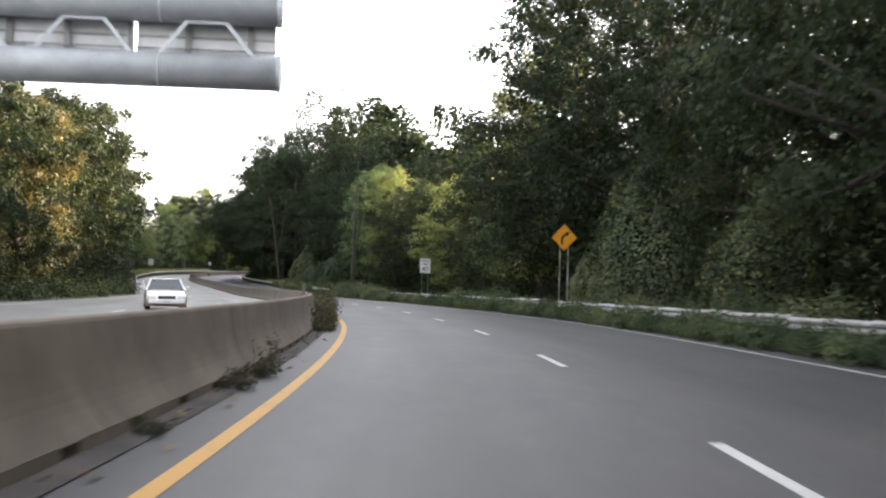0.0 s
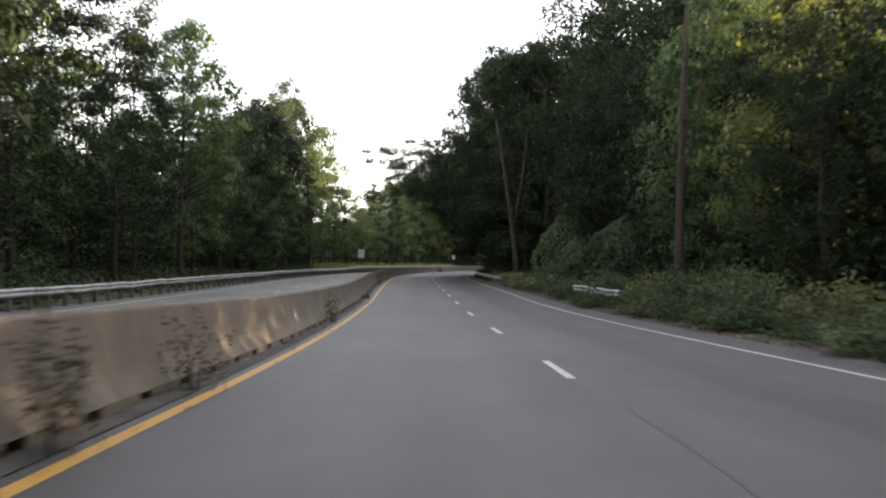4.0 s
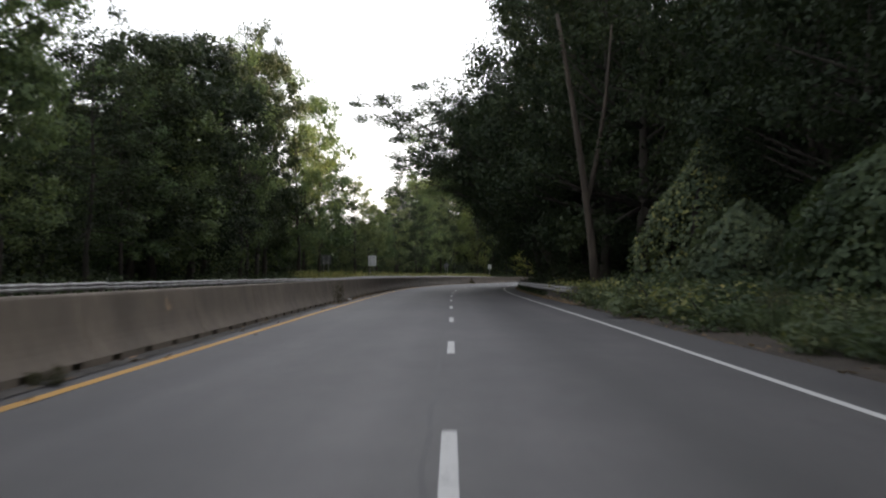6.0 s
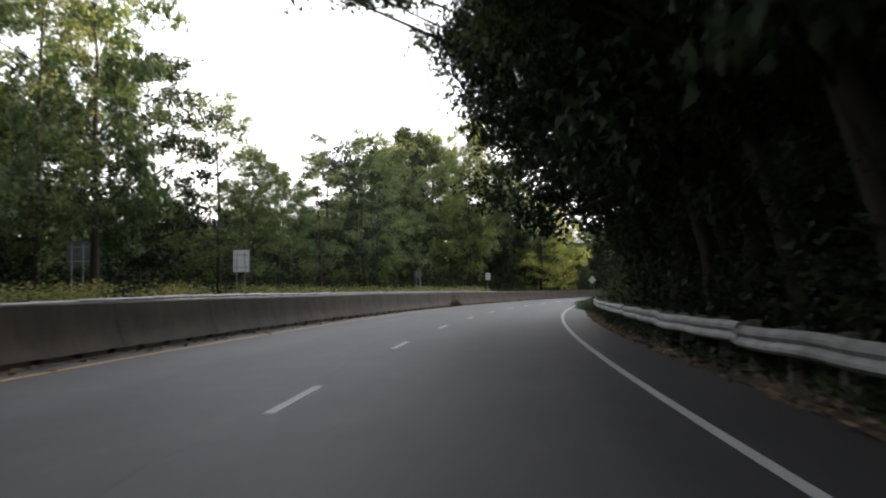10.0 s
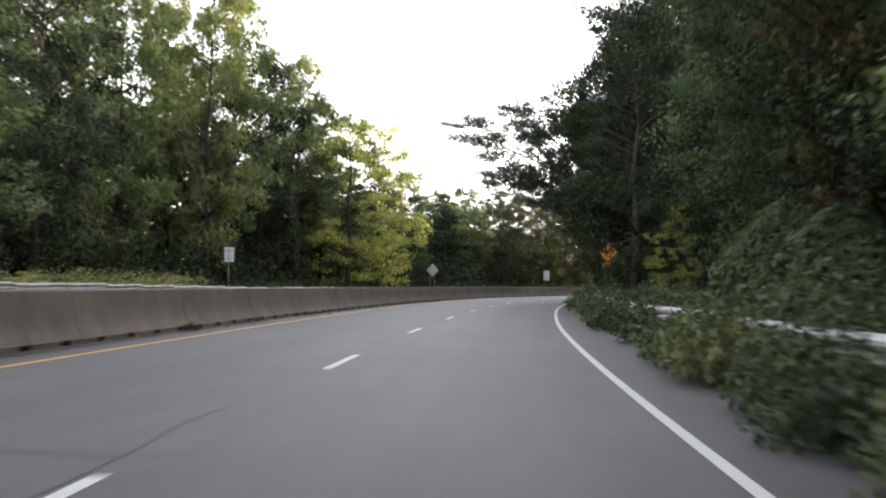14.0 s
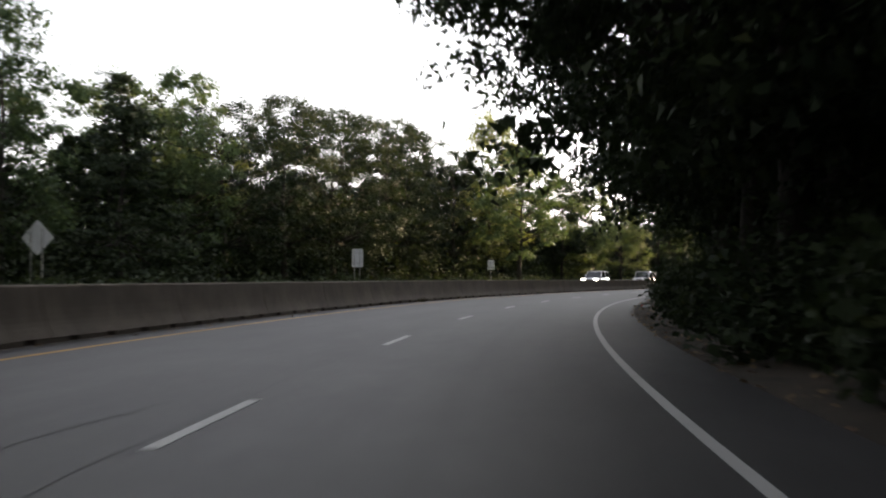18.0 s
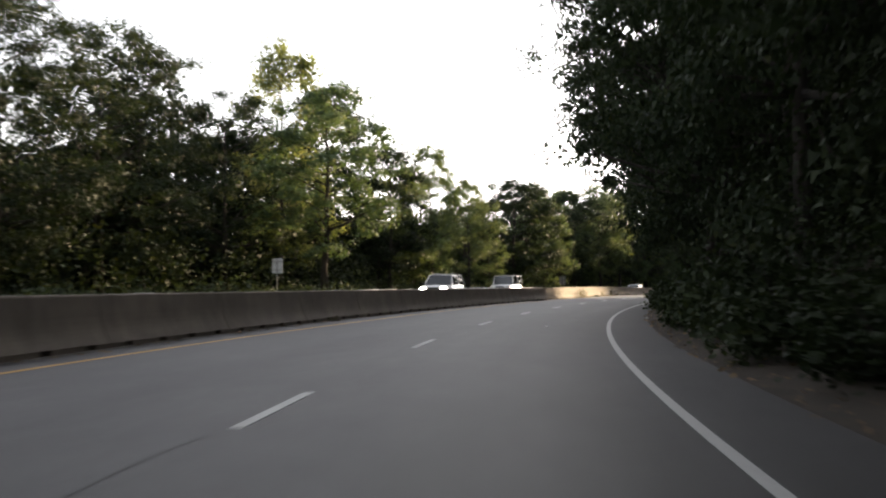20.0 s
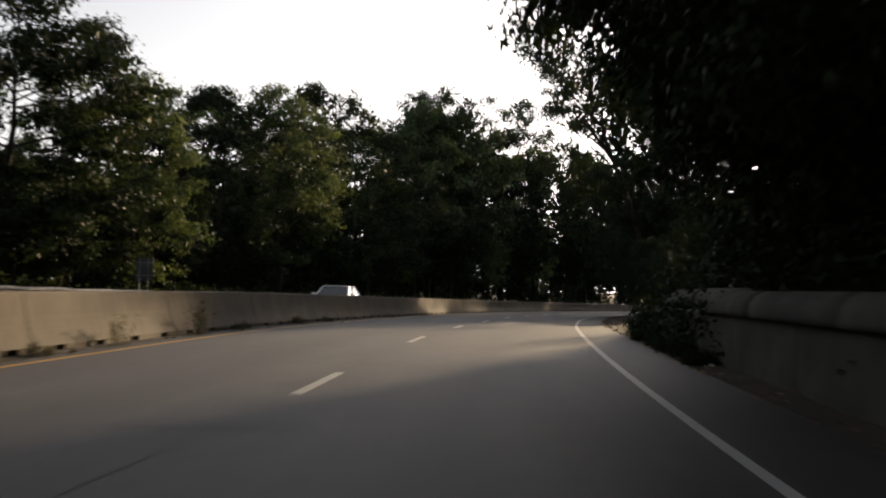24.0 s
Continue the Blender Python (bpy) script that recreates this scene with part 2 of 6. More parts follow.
def leaf_material(name, stops, glow=0.3, rough=0.6, value=0.86, turning=0.0):
    """Foliage: each tree takes its own tone, each leaf varies round it, light comes through the blades."""
    m, n, l, b = nodes_of(name)
    oi, ge = n.new("ShaderNodeObjectInfo"), n.new("ShaderNodeNewGeometry")
    tone = ramp_of(n, stops)
    l.new(oi.outputs["Random"], tone.inputs[0])
    patch = noise_of(n, l, coords(n, l), 0.45, 3)
    pr = ramp_of(n, ((0.35, (0.6, 0.68, 0.62)), (0.68, (1.35, 1.25, 0.95))))
    l.new(patch.outputs[0], pr.inputs[0])
    vary = ramp_of(n, ((0.0, (0.66, 0.7, 0.66)), (0.6, (1.0, 1.0, 0.95)), (0.95 - turning, (1.25, 1.18, 0.9)), (1.0 - 0.5 * turning, (1.9 + 6 * turning, 1.3 + 4 * turning, 0.55))))
    l.new(ge.outputs["Random Per Island"], vary.inputs[0])
    c = mix_of(n, l, 1.0, mix_of(n, l, 1.0, tone.outputs[0], pr.outputs[0], "MULTIPLY"), vary.outputs[0], "MULTIPLY")
    hs = n.new("ShaderNodeHueSaturation")
    hs.inputs["Saturation"].default_value, hs.inputs["Value"].default_value = 0.68, value
    l.new(c, hs.inputs["Color"])
    c = hs.outputs[0]
    l.new(c, b.inputs["Base Color"])
    b.inputs["Roughness"].default_value = rough
    b.inputs["Specular IOR Level"].default_value = 0.10
    tr, mx = n.new("ShaderNodeBsdfTranslucent"), n.new("ShaderNodeMixShader")
    l.new(mix_of(n, l, 1.0, c, (1.2, 1.25, 0.65), "MULTIPLY"), tr.inputs["Color"])
    mx.inputs[0].default_value = glow
    l.new(b.outputs[0], mx.inputs[1])
    l.new(tr.outputs[0], mx.inputs[2])
    l.new(mx.outputs[0], n["Material Output"].inputs["Surface"])
    return m


def plain(name, colour, rough=0.5, metal=0.0, spec=0.5, coat=0.0, emit=0.0):
    m, n, l, b = nodes_of(name)
    b.inputs["Base Color"].default_value = (*colour, 1)
    b.inputs["Roughness"].default_value, b.inputs["Metallic"].default_value = rough, metal
    b.inputs["Specular IOR Level"].default_value, b.inputs["Coat Weight"].default_value = spec, coat
    if emit:
        b.inputs["Emission Color"].default_value, b.inputs["Emission Strength"].default_value = (*colour, 1), emit
    return m


M_ASPHALT = asphalt_material("asphalt", (0.055, 0.0525, 0.0535))
M_ASPHALT2 = asphalt_material("asphalt_old", (0.19, 0.182, 0.17))
M_TAR = surface("tar_seal", (0.018, 0.018, 0.02), (0.035, 0.034, 0.034), 3, 40, 0.6)
M_WHITE = paint_material("paint_white", (0.47, 0.47, 0.455), (0.066, 0.066, 0.066))
M_YELLOW = paint_material("paint_yellow", (0.45, 0.235, 0.026), (0.075, 0.068, 0.06))
M_CONC = concrete_material("concrete", (0.096, 0.079, 0.060), (0.174, 0.143, 0.109))
# dark mossy wall; canopy shade is put into the stone colour too
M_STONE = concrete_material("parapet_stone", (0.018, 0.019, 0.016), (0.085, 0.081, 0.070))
M_SOIL = surface("leaf_litter_soil", (0.020, 0.015, 0.010), (0.062, 0.046, 0.030), 1.1, 18, 0.95, bump=0.8, dist=0.04)
M_FLOOR = surface("woodland_floor", (0.014, 0.018, 0.009), (0.042, 0.05, 0.022), 0.3, 9, 0.95, bump=0.8, dist=0.05)
M_GRASSGROUND = surface("rough_grass", (0.024, 0.034, 0.014), (0.068, 0.078, 0.032), 0.5, 14, 0.95, bump=0.8, dist=0.05)
M_GRIT = surface("roadside_grit", (0.034, 0.031, 0.027), (0.092, 0.082, 0.072), 1.4, 45, 0.95, bump=0.6, dist=0.02)
M_STEEL = surface("galvanised_steel", (0.17, 0.165, 0.155), (0.42, 0.42, 0.41), 1.4, 30, 0.6, 0.35, 0.15, 0.003)
M_RUST = surface("rusty_steel", (0.10, 0.055, 0.03), (0.30, 0.25, 0.21), 3.0, 30, 0.75, 0.3, 0.3, 0.004)
M_POST = surface("weathered_post", (0.06, 0.055, 0.05), (0.17, 0.15, 0.13), 3.0, 30, 0.85)
M_GREENPOST = surface("green_sign_post", (0.05, 0.12, 0.08), (0.12, 0.20, 0.14), 4.0, 40, 0.6, 0.2)
M_SIGNBACK = surface("bare_sign_aluminium", (0.62, 0.63, 0.64), (0.72, 0.73, 0.74), 2.0, 30, 0.5, 0.1, 0.05, 0.002)
M_SIGNDARK = surface("dark_sign_back", (0.055, 0.06, 0.062), (0.10, 0.106, 0.11), 2.0, 30, 0.6, 0.1, 0.05, 0.002)
M_SIGNWHITE = surface("white_sign_sheet", (0.56, 0.56, 0.55), (0.66, 0.66, 0.64), 2.0, 30, 0.45, 0, 0.03, 0.001)
M_SIGNYELLOW = surface("amber_sign_sheet", (0.52, 0.21, 0.008), (0.60, 0.27, 0.012), 2.0, 30, 0.45, 0, 0.03, 0.001)
M_BLACK = plain("black_legend", (0.012, 0.012, 0.012), 0.5)
M_BARK = surface("bark", (0.015, 0.0125, 0.010), (0.046, 0.037, 0.029), 1.2, 14, 0.95, bump=0.9, dist=0.03, stretch=(3, 3, 0.6))
M_BARKMID = surface("bark_brown", (0.024, 0.018, 0.0135), (0.066, 0.051, 0.037), 1.2, 14, 0.95, bump=0.9, dist=0.03, stretch=(3, 3, 0.6))
M_BARKWARM = surface("bark_warm", (0.10, 0.07, 0.05), (0.22, 0.16, 0.115), 1.2, 14, 0.95, bump=0.9, dist=0.03, stretch=(3, 3, 0.6))
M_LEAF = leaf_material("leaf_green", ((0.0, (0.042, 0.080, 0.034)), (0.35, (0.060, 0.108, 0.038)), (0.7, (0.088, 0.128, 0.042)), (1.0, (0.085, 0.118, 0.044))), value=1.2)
M_LEAFLIGHT = leaf_material("leaf_yellow_green", ((0.0, (0.085, 0.13, 0.038)), (0.6, (0.115, 0.15, 0.042)), (1.0, (0.14, 0.158, 0.044))), 0.45, value=1.15)
M_LEAFAUTUMN = leaf_material("leaf_turning", ((0.0, (0.125, 0.115, 0.034)), (0.6, (0.19, 0.14, 0.034)), (1.0, (0.20, 0.115, 0.034))), 0.35, value=0.66)
# value and glow raised to put backlight into the golden leaf colour
M_LEAFGOLDLIT = leaf_material("leaf_golden_green_lit", ((0.0, (0.13, 0.165, 0.036)), (1.0, (0.18, 0.19, 0.04))), 0.6, value=1.75, turning=0.10)
# darker than live foliage: the wood's deep shade is put into the colour
M_LEAFSHADE = leaf_material("leaf_shade_tone", ((0.0, (0.018, 0.036, 0.015)), (1.0, (0.034, 0.056, 0.020))), 0.2)
M_NEEDLE = leaf_material("needles", ((0.0, (0.022, 0.045, 0.024)), (1.0, (0.04, 0.066, 0.032))), 0.15)
M_SHRUB = leaf_material("shrub_leaf", ((0.0, (0.038, 0.070, 0.034)), (0.5, (0.056, 0.094, 0.044)), (1.0, (0.074, 0.105, 0.048))), 0.28, value=1.0)
# darker copy of the shrub leaf, with shade put into the colour
M_SHRUBSHADE = leaf_material("shrub_leaf_shade_tone", ((0.0, (0.030, 0.054, 0.026)), (1.0, (0.050, 0.074, 0.034))), 0.28, value=1.0)
# ivy lifted above shrub green to put open-sky light into the colour
M_IVY = leaf_material("ivy_leaf_lit", ((0.0, (0.088, 0.132, 0.070)), (0.5, (0.112, 0.158, 0.078)), (1.0, (0.15, 0.172, 0.072))), 0.25, value=0.84)
M_VINE = leaf_material("turning_vine_leaf", ((0.0, (0.080, 0.118, 0.058)), (1.0, (0.10, 0.138, 0.060))), 0.25, value=1.0, turning=0.17)
M_WEED = leaf_material("dry_weed", ((0.0, (0.062, 0.066, 0.034)), (1.0, (0.12, 0.105, 0.06))), 0.25)
M_DRYLEAF = leaf_material("fallen_leaf", ((0.0, (0.20, 0.11, 0.05)), (1.0, (0.30, 0.19, 0.09))), 0.1, 0.8)
M_CARWHITE = plain("white_car_paint", (0.78, 0.78, 0.77), 0.25, 0, 0.5, 0.8)
M_GLASS = plain("car_glass", (0.03, 0.035, 0.04), 0.04, 0, 0.8)
M_TYRE = plain("tyre_rubber", (0.02, 0.02, 0.02), 0.85)
M_CHROME = plain("chrome", (0.75, 0.75, 0.76), 0.15, 1.0)
M_TRIM = plain("dark_plastic", (0.03, 0.03, 0.032), 0.6)
M_LAMP = plain("headlamp_lens", (0.85, 0.85, 0.82), 0.1, 0, 0.6)
M_LIT = plain("lit_headlamp", (1.0, 0.95, 0.82), 0.2, 0, 0.5, 0, 14.0)


# ---------------------------------------------------------------- mesh tools
class Shape:
    """Collects vertices and faces of one part."""

    def __init__(self):
        self.v, self.f = [], []

    def ring_loft(self, rings, cap=True, closed=True):
        base, n = len(self.v), len(rings[0])
        for r in rings:
            self.v += [tuple(p) for p in r]
        for i in range(len(rings) - 1):
            for j in range(n if closed else n - 1):
                k = (j + 1) % n
                self.f.append((base + i * n + j, base + i * n + k, base + (i + 1) * n + k, base + (i + 1) * n + j))
        if cap and closed:
            self.f.append(tuple(base + j for j in reversed(range(n))))
            self.f.append(tuple(base + (len(rings) - 1) * n + j for j in range(n)))
        return self

    def box(self, x0, y0, z0, x1, y1, z1, b=0.0):
        if b:
            def r(z, i):
                return [(x0 + i, y0, z), (x1 - i, y0, z), (x1, y0 + i, z), (x1, y1 - i, z), (x1 - i, y1, z), (x0 + i, y1, z), (x0, y1 - i, z), (x0, y0 + i, z)] if i else None
            def q(z, ins):
                a0, a1, c0, c1 = x0 + ins, x1 - ins, y0 + ins, y1 - ins
                return [(a0 + b, c0, z), (a1 - b, c0, z), (a1, c0 + b, z), (a1, c1 - b, z), (a1 - b, c1, z), (a0 + b, c1, z), (a0, c1 - b, z), (a0, c0 + b, z)]
            return self.ring_loft([q(z0, b * 0.6), q(z0 + b * 0.6, 0), q(z1 - b * 0.6, 0), q(z1, b * 0.6)])
        return self.ring_loft([[(x0, y0, z), (x1, y0, z), (x1, y1, z), (x0, y1, z)] for z in (z0, z1)])

    def tube(self, p, q, r0, r1=None, n=8):
        p, q = Vector(p), Vector(q)
        return self.path([p, q], [r0, r0 if r1 is None else r1], n)

    def path(self, pts, radii, n=8):
        rings = []
        for i, p in enumerate(pts):
            t = (Vector(pts[min(i + 1, len(pts) - 1)]) - Vector(pts[max(i - 1, 0)])).normalized()
            u = t.cross(Vector((0, 0, 1)) if abs(t.z) < 0.9 else Vector((1, 0, 0))).normalized()
            w = t.cross(u)
            rings.append([Vector(p) + radii[i] * (math.cos(6.28318 * k / n) * u + math.sin(6.28318 * k / n) * w) for k in range(n)])
        return self.ring_loft(rings)

    def mesh(self, name, mat, smooth=False):
        me = bpy.data.meshes.new(name)
        me.from_pydata(self.v, [], self.f)
        if smooth:
            me.shade_smooth()
        me.materials.append(mat)
        return me


def part(name, shape, mat, parent=None, label="", smooth=False):
    ob = new(name, shape.mesh(name, mat, smooth) if isinstance(shape, Shape) else shape)
    if parent:
        ob.parent = parent
    if label:
        ob["label"] = label
    return ob


def thing(name, m, label, category, group="", kind=""):
    ob = new(name)
    ob.empty_display_size = 0.2
    ob.matrix_basis = m
    return tagged(ob, label, category, group, kind)


def strip(name, s0, s1, left, right, mat, z=0.0, ds=2.0, cols=1, skirt=0.0, zf=None):
    """A band that follows the road between two offsets; UV in metres."""
    ss = np.arange(s0, s1 + ds * 0.5, ds)
    verts, faces, uv = [], [], []
    for s in ss:
        l, r = left(s), right(s)
        row = [l + (r - l) * i / cols for i in range(cols + 1)]
        zz = [zf(s, d) if zf else z for d in row]
        if skirt:
            row, zz = [l] + row + [r], [zz[0] - skirt] + zz + [zz[-1] - skirt]
        for d, h in zip(row, zz):
            verts.append(at(s, d, h))
            uv.append((d, s))
    w = len(verts) // len(ss)
    for i in range(len(ss) - 1):
        for j in range(w - 1):
            faces.append((i * w + j, i * w + j + 1, (i + 1) * w + j + 1, (i + 1) * w + j))
    me = bpy.data.meshes.new(name)
    me.from_pydata(verts, [], faces)
    lay = me.uv_layers.new(name="UVMap")
    idx = np.empty(len(me.loops), np.int32)
    me.loops.foreach_get("vertex_index", idx)
    lay.data.foreach_set("uv", np.array(uv, np.float32)[idx].ravel())
    me.materials.append(mat)
    return new(name, me)


# ---------------------------------------------------------------- ground and roads
def ground_sheet():
    v, f, n = [], [], 60
    g = [math.copysign(abs(t) ** 2.2, t) * 2600 for t in np.linspace(-1, 1, n)]
    for y in g:
        for x in g:
            v.append((x, y + 250, -0.45 - 3.2 * step((y - 240) / 160)))
    for i in range(n - 1):
        for j in range(n - 1):
            f.append((i * n + j, i * n + j + 1, (i + 1) * n + j + 1, (i + 1) * n + j))
    me = bpy.data.meshes.new("ground")
    me.from_pydata(v, [], f)
    me.materials.append(M_FLOOR)
    tagged(new("ground", me), "dark mossy woodland floor with leaf litter and low plants", "ground", kind="structure")


ground_sheet()
tagged(strip("road", -60, 748, lambda s: lerp(s, FACE) - 0.15, lambda s: lerp(s, WHITE) + 1.25, M_ASPHALT, 0.0, 2.0, 4, 0.4),
       "worn grey asphalt carriageway of two lanes between barrier and woods", "road", kind="structure")
tagged(strip("road", -60, 748, lambda s: lerp(s, OUTER), lambda s: lerp(s, FACE) - 0.55, M_ASPHALT2, 0.0, 2.0, 4, 0.4),
       "pale asphalt carriageway beyond the median barrier", "road", kind="structure")
tagged(strip("verge", -60, 748, lambda s: lerp(s, WHITE) + 1.2, lambda s: 46, M_SOIL, 0, 2.0, 34, 0.0, terrain),
       "shaded roadside bank of soil and leaf litter under trees", "ground", kind="structure")
tagged(strip("verge", -60, 748, lambda s: -60, lambda s: lerp(s, OUTER) + 0.05, M_GRASSGROUND, 0, 2.0, 30, 0.0, terrain),
       "rough grassy verge below the woods", "ground", kind="structure")
tagged(strip("road_marking", -60, 748, lambda s: lerp(s, YELLOW) - 0.075, lambda s: lerp(s, YELLOW) + 0.075, M_YELLOW, 0.005),
       "continuous yellow edge line beside the median barrier", "road marking", kind="structure")
tagged(strip("road_marking", -60, 748, lambda s: lerp(s, WHITE) - 0.058, lambda s: lerp(s, WHITE) + 0.058, M_WHITE, 0.005),
       "continuous white edge line along the shoulder", "road marking", kind="structure")
tagged(strip("road_marking", -60, 748, lambda s: lerp(s, OUTER) + 1.6, lambda s: lerp(s, OUTER) + 1.75, M_WHITE, 0.005),
       "white edge line of the opposite carriageway", "road marking", kind="structure")
tagged(strip("road_debris", -60, 748, lambda s: lerp(s, FACE) - 0.02, lambda s: lerp(s, FACE) + 0.28, M_GRIT, 0.012),
       "grey grit and dirt gathered at the foot of the barrier", "debris", kind="structure")

dash_mesh = Shape().box(-0.06, 0, 0.0, 0.06, 2.9, 0.006).mesh("lane_dash", M_WHITE)
DASHES = ((-5, -38.3), (0, 17.2), (8, 106.2), (13, 160.6), (18, 215.3), (23, 271.2), (27, 315.4), (32, 370.1), (36, 415.2), (42, 482.4), (46, 526.9), (57, 648.0))
for i in range(-5, 57):
    s = lerp(i, DASHES)
    ob = new("lane_dash", dash_mesh)
    ob.matrix_basis = stand(s, 0.0)
    tagged(ob, "worn white lane dash on the asphalt", "road marking", "lane dashes", "structure")
    ob = new("lane_dash", dash_mesh)
    ob.matrix_basis = stand(s + 4, (lerp(s, OUTER) + 1.7 + lerp(s, FACE) - 1.3) / 2)
    tagged(ob, "white lane dash on the opposite carriageway", "road marking", "opposite lane dashes", "structure")


# ---------------------------------------------------------------- median barrier
BARRIER_TOP = ((-60, 0.92), (100, 0.93), (140, 0.97), (220, 1.05), (330, 1.06), (380, 1.09), (440, 1.08), (500, 0.98), (760, 0.96))


def barrier_block(s0, length):
    """Cast safety-shape concrete following the road, with drain notches in its foot."""
    prof = [(0.0, 0.11), (0.035, 0.165), (0.075, 0.23), (0.115, 0.305), (0.15, 0.39), (0.18, 0.49), (0.21, 0.62), (0.235, 0.77), (0.255, 0.90), (0.27, 1.0), (0.285, 1.03), (0.31, 1.045)]
    ring = [(-x, z) for x, z in prof] + [(-0.72 + x, z) for x, z in reversed(prof)]
    sh = Shape()
    ends = (0.006, 0.03, 2.1, 4.3, length - 0.03, length - 0.006)
    sh.ring_loft([[at(s0 + q, lerp(s0 + q, FACE) + (x if 0 < k < 5 else x * 0.98 - 0.012), z * lerp(s0 + q, BARRIER_TOP) / 1.045) for x, z in ring] for k, q in enumerate(ends)])
    cuts = [0.004]
    for k in range(4):
        cuts += [0.8 + 1.6 * k - 0.19, 0.8 + 1.6 * k + 0.19]
    cuts.append(length - 0.004)
    for a0, a1 in zip(cuts[0::2], cuts[1::2]):
        foot = [(-0.72, -0.02), (0.0, -0.02), (0.0, 0.108), (-0.72, 0.108)]
        sh.ring_loft([[at(s0 + q, lerp(s0 + q, FACE) + x, z) for x, z in foot] for q in (a0, a1)])
    return sh


def median():
    root = thing("median_barrier", Matrix.Identity(4), "long weathered concrete median barrier of cast blocks", "barrier", kind="structure")
    for k in range(126):
        part("barrier_block", barrier_block(-62.0 + 6.4 * k, 6.4), M_CONC, root)
    for s in (274.0, 281.0, 296.5, 318.0, 341.0, 372.0, 405.0, 437.0):
        f = lerp(s, FACE)
        slot = Shape().ring_loft([[at(s + q, f + x, z) for x, z in ((-0.262, 0.60), (-0.255, 0.60), (-0.262, 0.80), (-0.269, 0.80))] for q in (-0.06, 0.06)])
        part("drain_slot", slot, M_TRIM, root, "dark drain slot in the concrete")


median()


# ---------------------------------------------------------------- trees


def quad_mesh(name, centres, size, mat, flat=0.5, rng=None, droop=0.0, aspect=1.5, out=None, cores=None, fine=False):
    """Many leaf blades round the given centres: folded diamonds, or for fine far foliage single pointed blades. out: a way that each blade tends to face;
    cores: centres, radii, number and relative size of the shaded blades that fill the inside of each clump."""
    n = len(centres)
    sz = size * rng.uniform(0.65, 1.35, (n, 1))
    if cores is not None:
        cc, rr, (per, rel) = cores
        way = rng.normal(size=(len(cc), per, 3))
        way *= (rng.uniform(0.1, 0.85, (len(cc), per, 1)) / np.linalg.norm(way, axis=2)[..., None])
        inner = (cc[:, None] + way * rr[:, None]).reshape(-1, 3)
        sz = np.concatenate([sz, np.repeat(rr[:, 0] * rel, per)[:, None] * rng.uniform(0.7, 1.3, (len(inner), 1))])
        centres = np.concatenate([centres, inner])
        if out is not None:
            out = np.concatenate([out, way.reshape(-1, 3)])
        n = len(centres)
    nrm = rng.normal(size=(n, 3))
    if out is not None:
        nrm = nrm * 0.55 + out
    else:
        nrm[:, 2] = np.abs(nrm[:, 2])
    nrm[:, 2] += flat
    nrm /= np.linalg.norm(nrm, axis=1)[:, None] + 1e-9
    t = rng.normal(size=(n, 3))
    t[:, 2] -= droop
    t -= (t * nrm).sum(1)[:, None] * nrm
    t /= np.linalg.norm(t, axis=1)[:, None] + 1e-9
    u = np.cross(nrm, t)
    tip, wid = t * sz * 0.5 * aspect, u * sz * 0.5
    fold = nrm * sz * 0.10
    if fine:
        v = np.stack([centres - tip * 0.8 - wid, centres - tip * 0.5 + wid, centres + tip], 1).reshape(-1, 3)
        tri = np.arange(3 * n, dtype=np.int32)
    else:
        v = np.stack([centres - tip, centres + wid + fold - tip * .1, centres + tip, centres - wid + fold - tip * .1], 1).reshape(-1, 3)
        i = np.arange(n, dtype=np.int32)[:, None] * 4
        tri = np.concatenate([i, i + 1, i + 2, i, i + 2, i + 3], 1).reshape(-1)
    me = bpy.data.meshes.new(name)
    me.vertices.add(len(v))
    me.vertices.foreach_set("co", v.astype(np.float32).ravel())
    me.loops.add(len(tri))
    me.loops.foreach_set("vertex_index", tri.astype(np.int32))
    me.polygons.add(len(tri) // 3)
    me.polygons.foreach_set("loop_start", np.arange(0, len(tri), 3, dtype=np.int32))
    me.update(calc_edges=True)
    me.materials.append(mat)
    return me


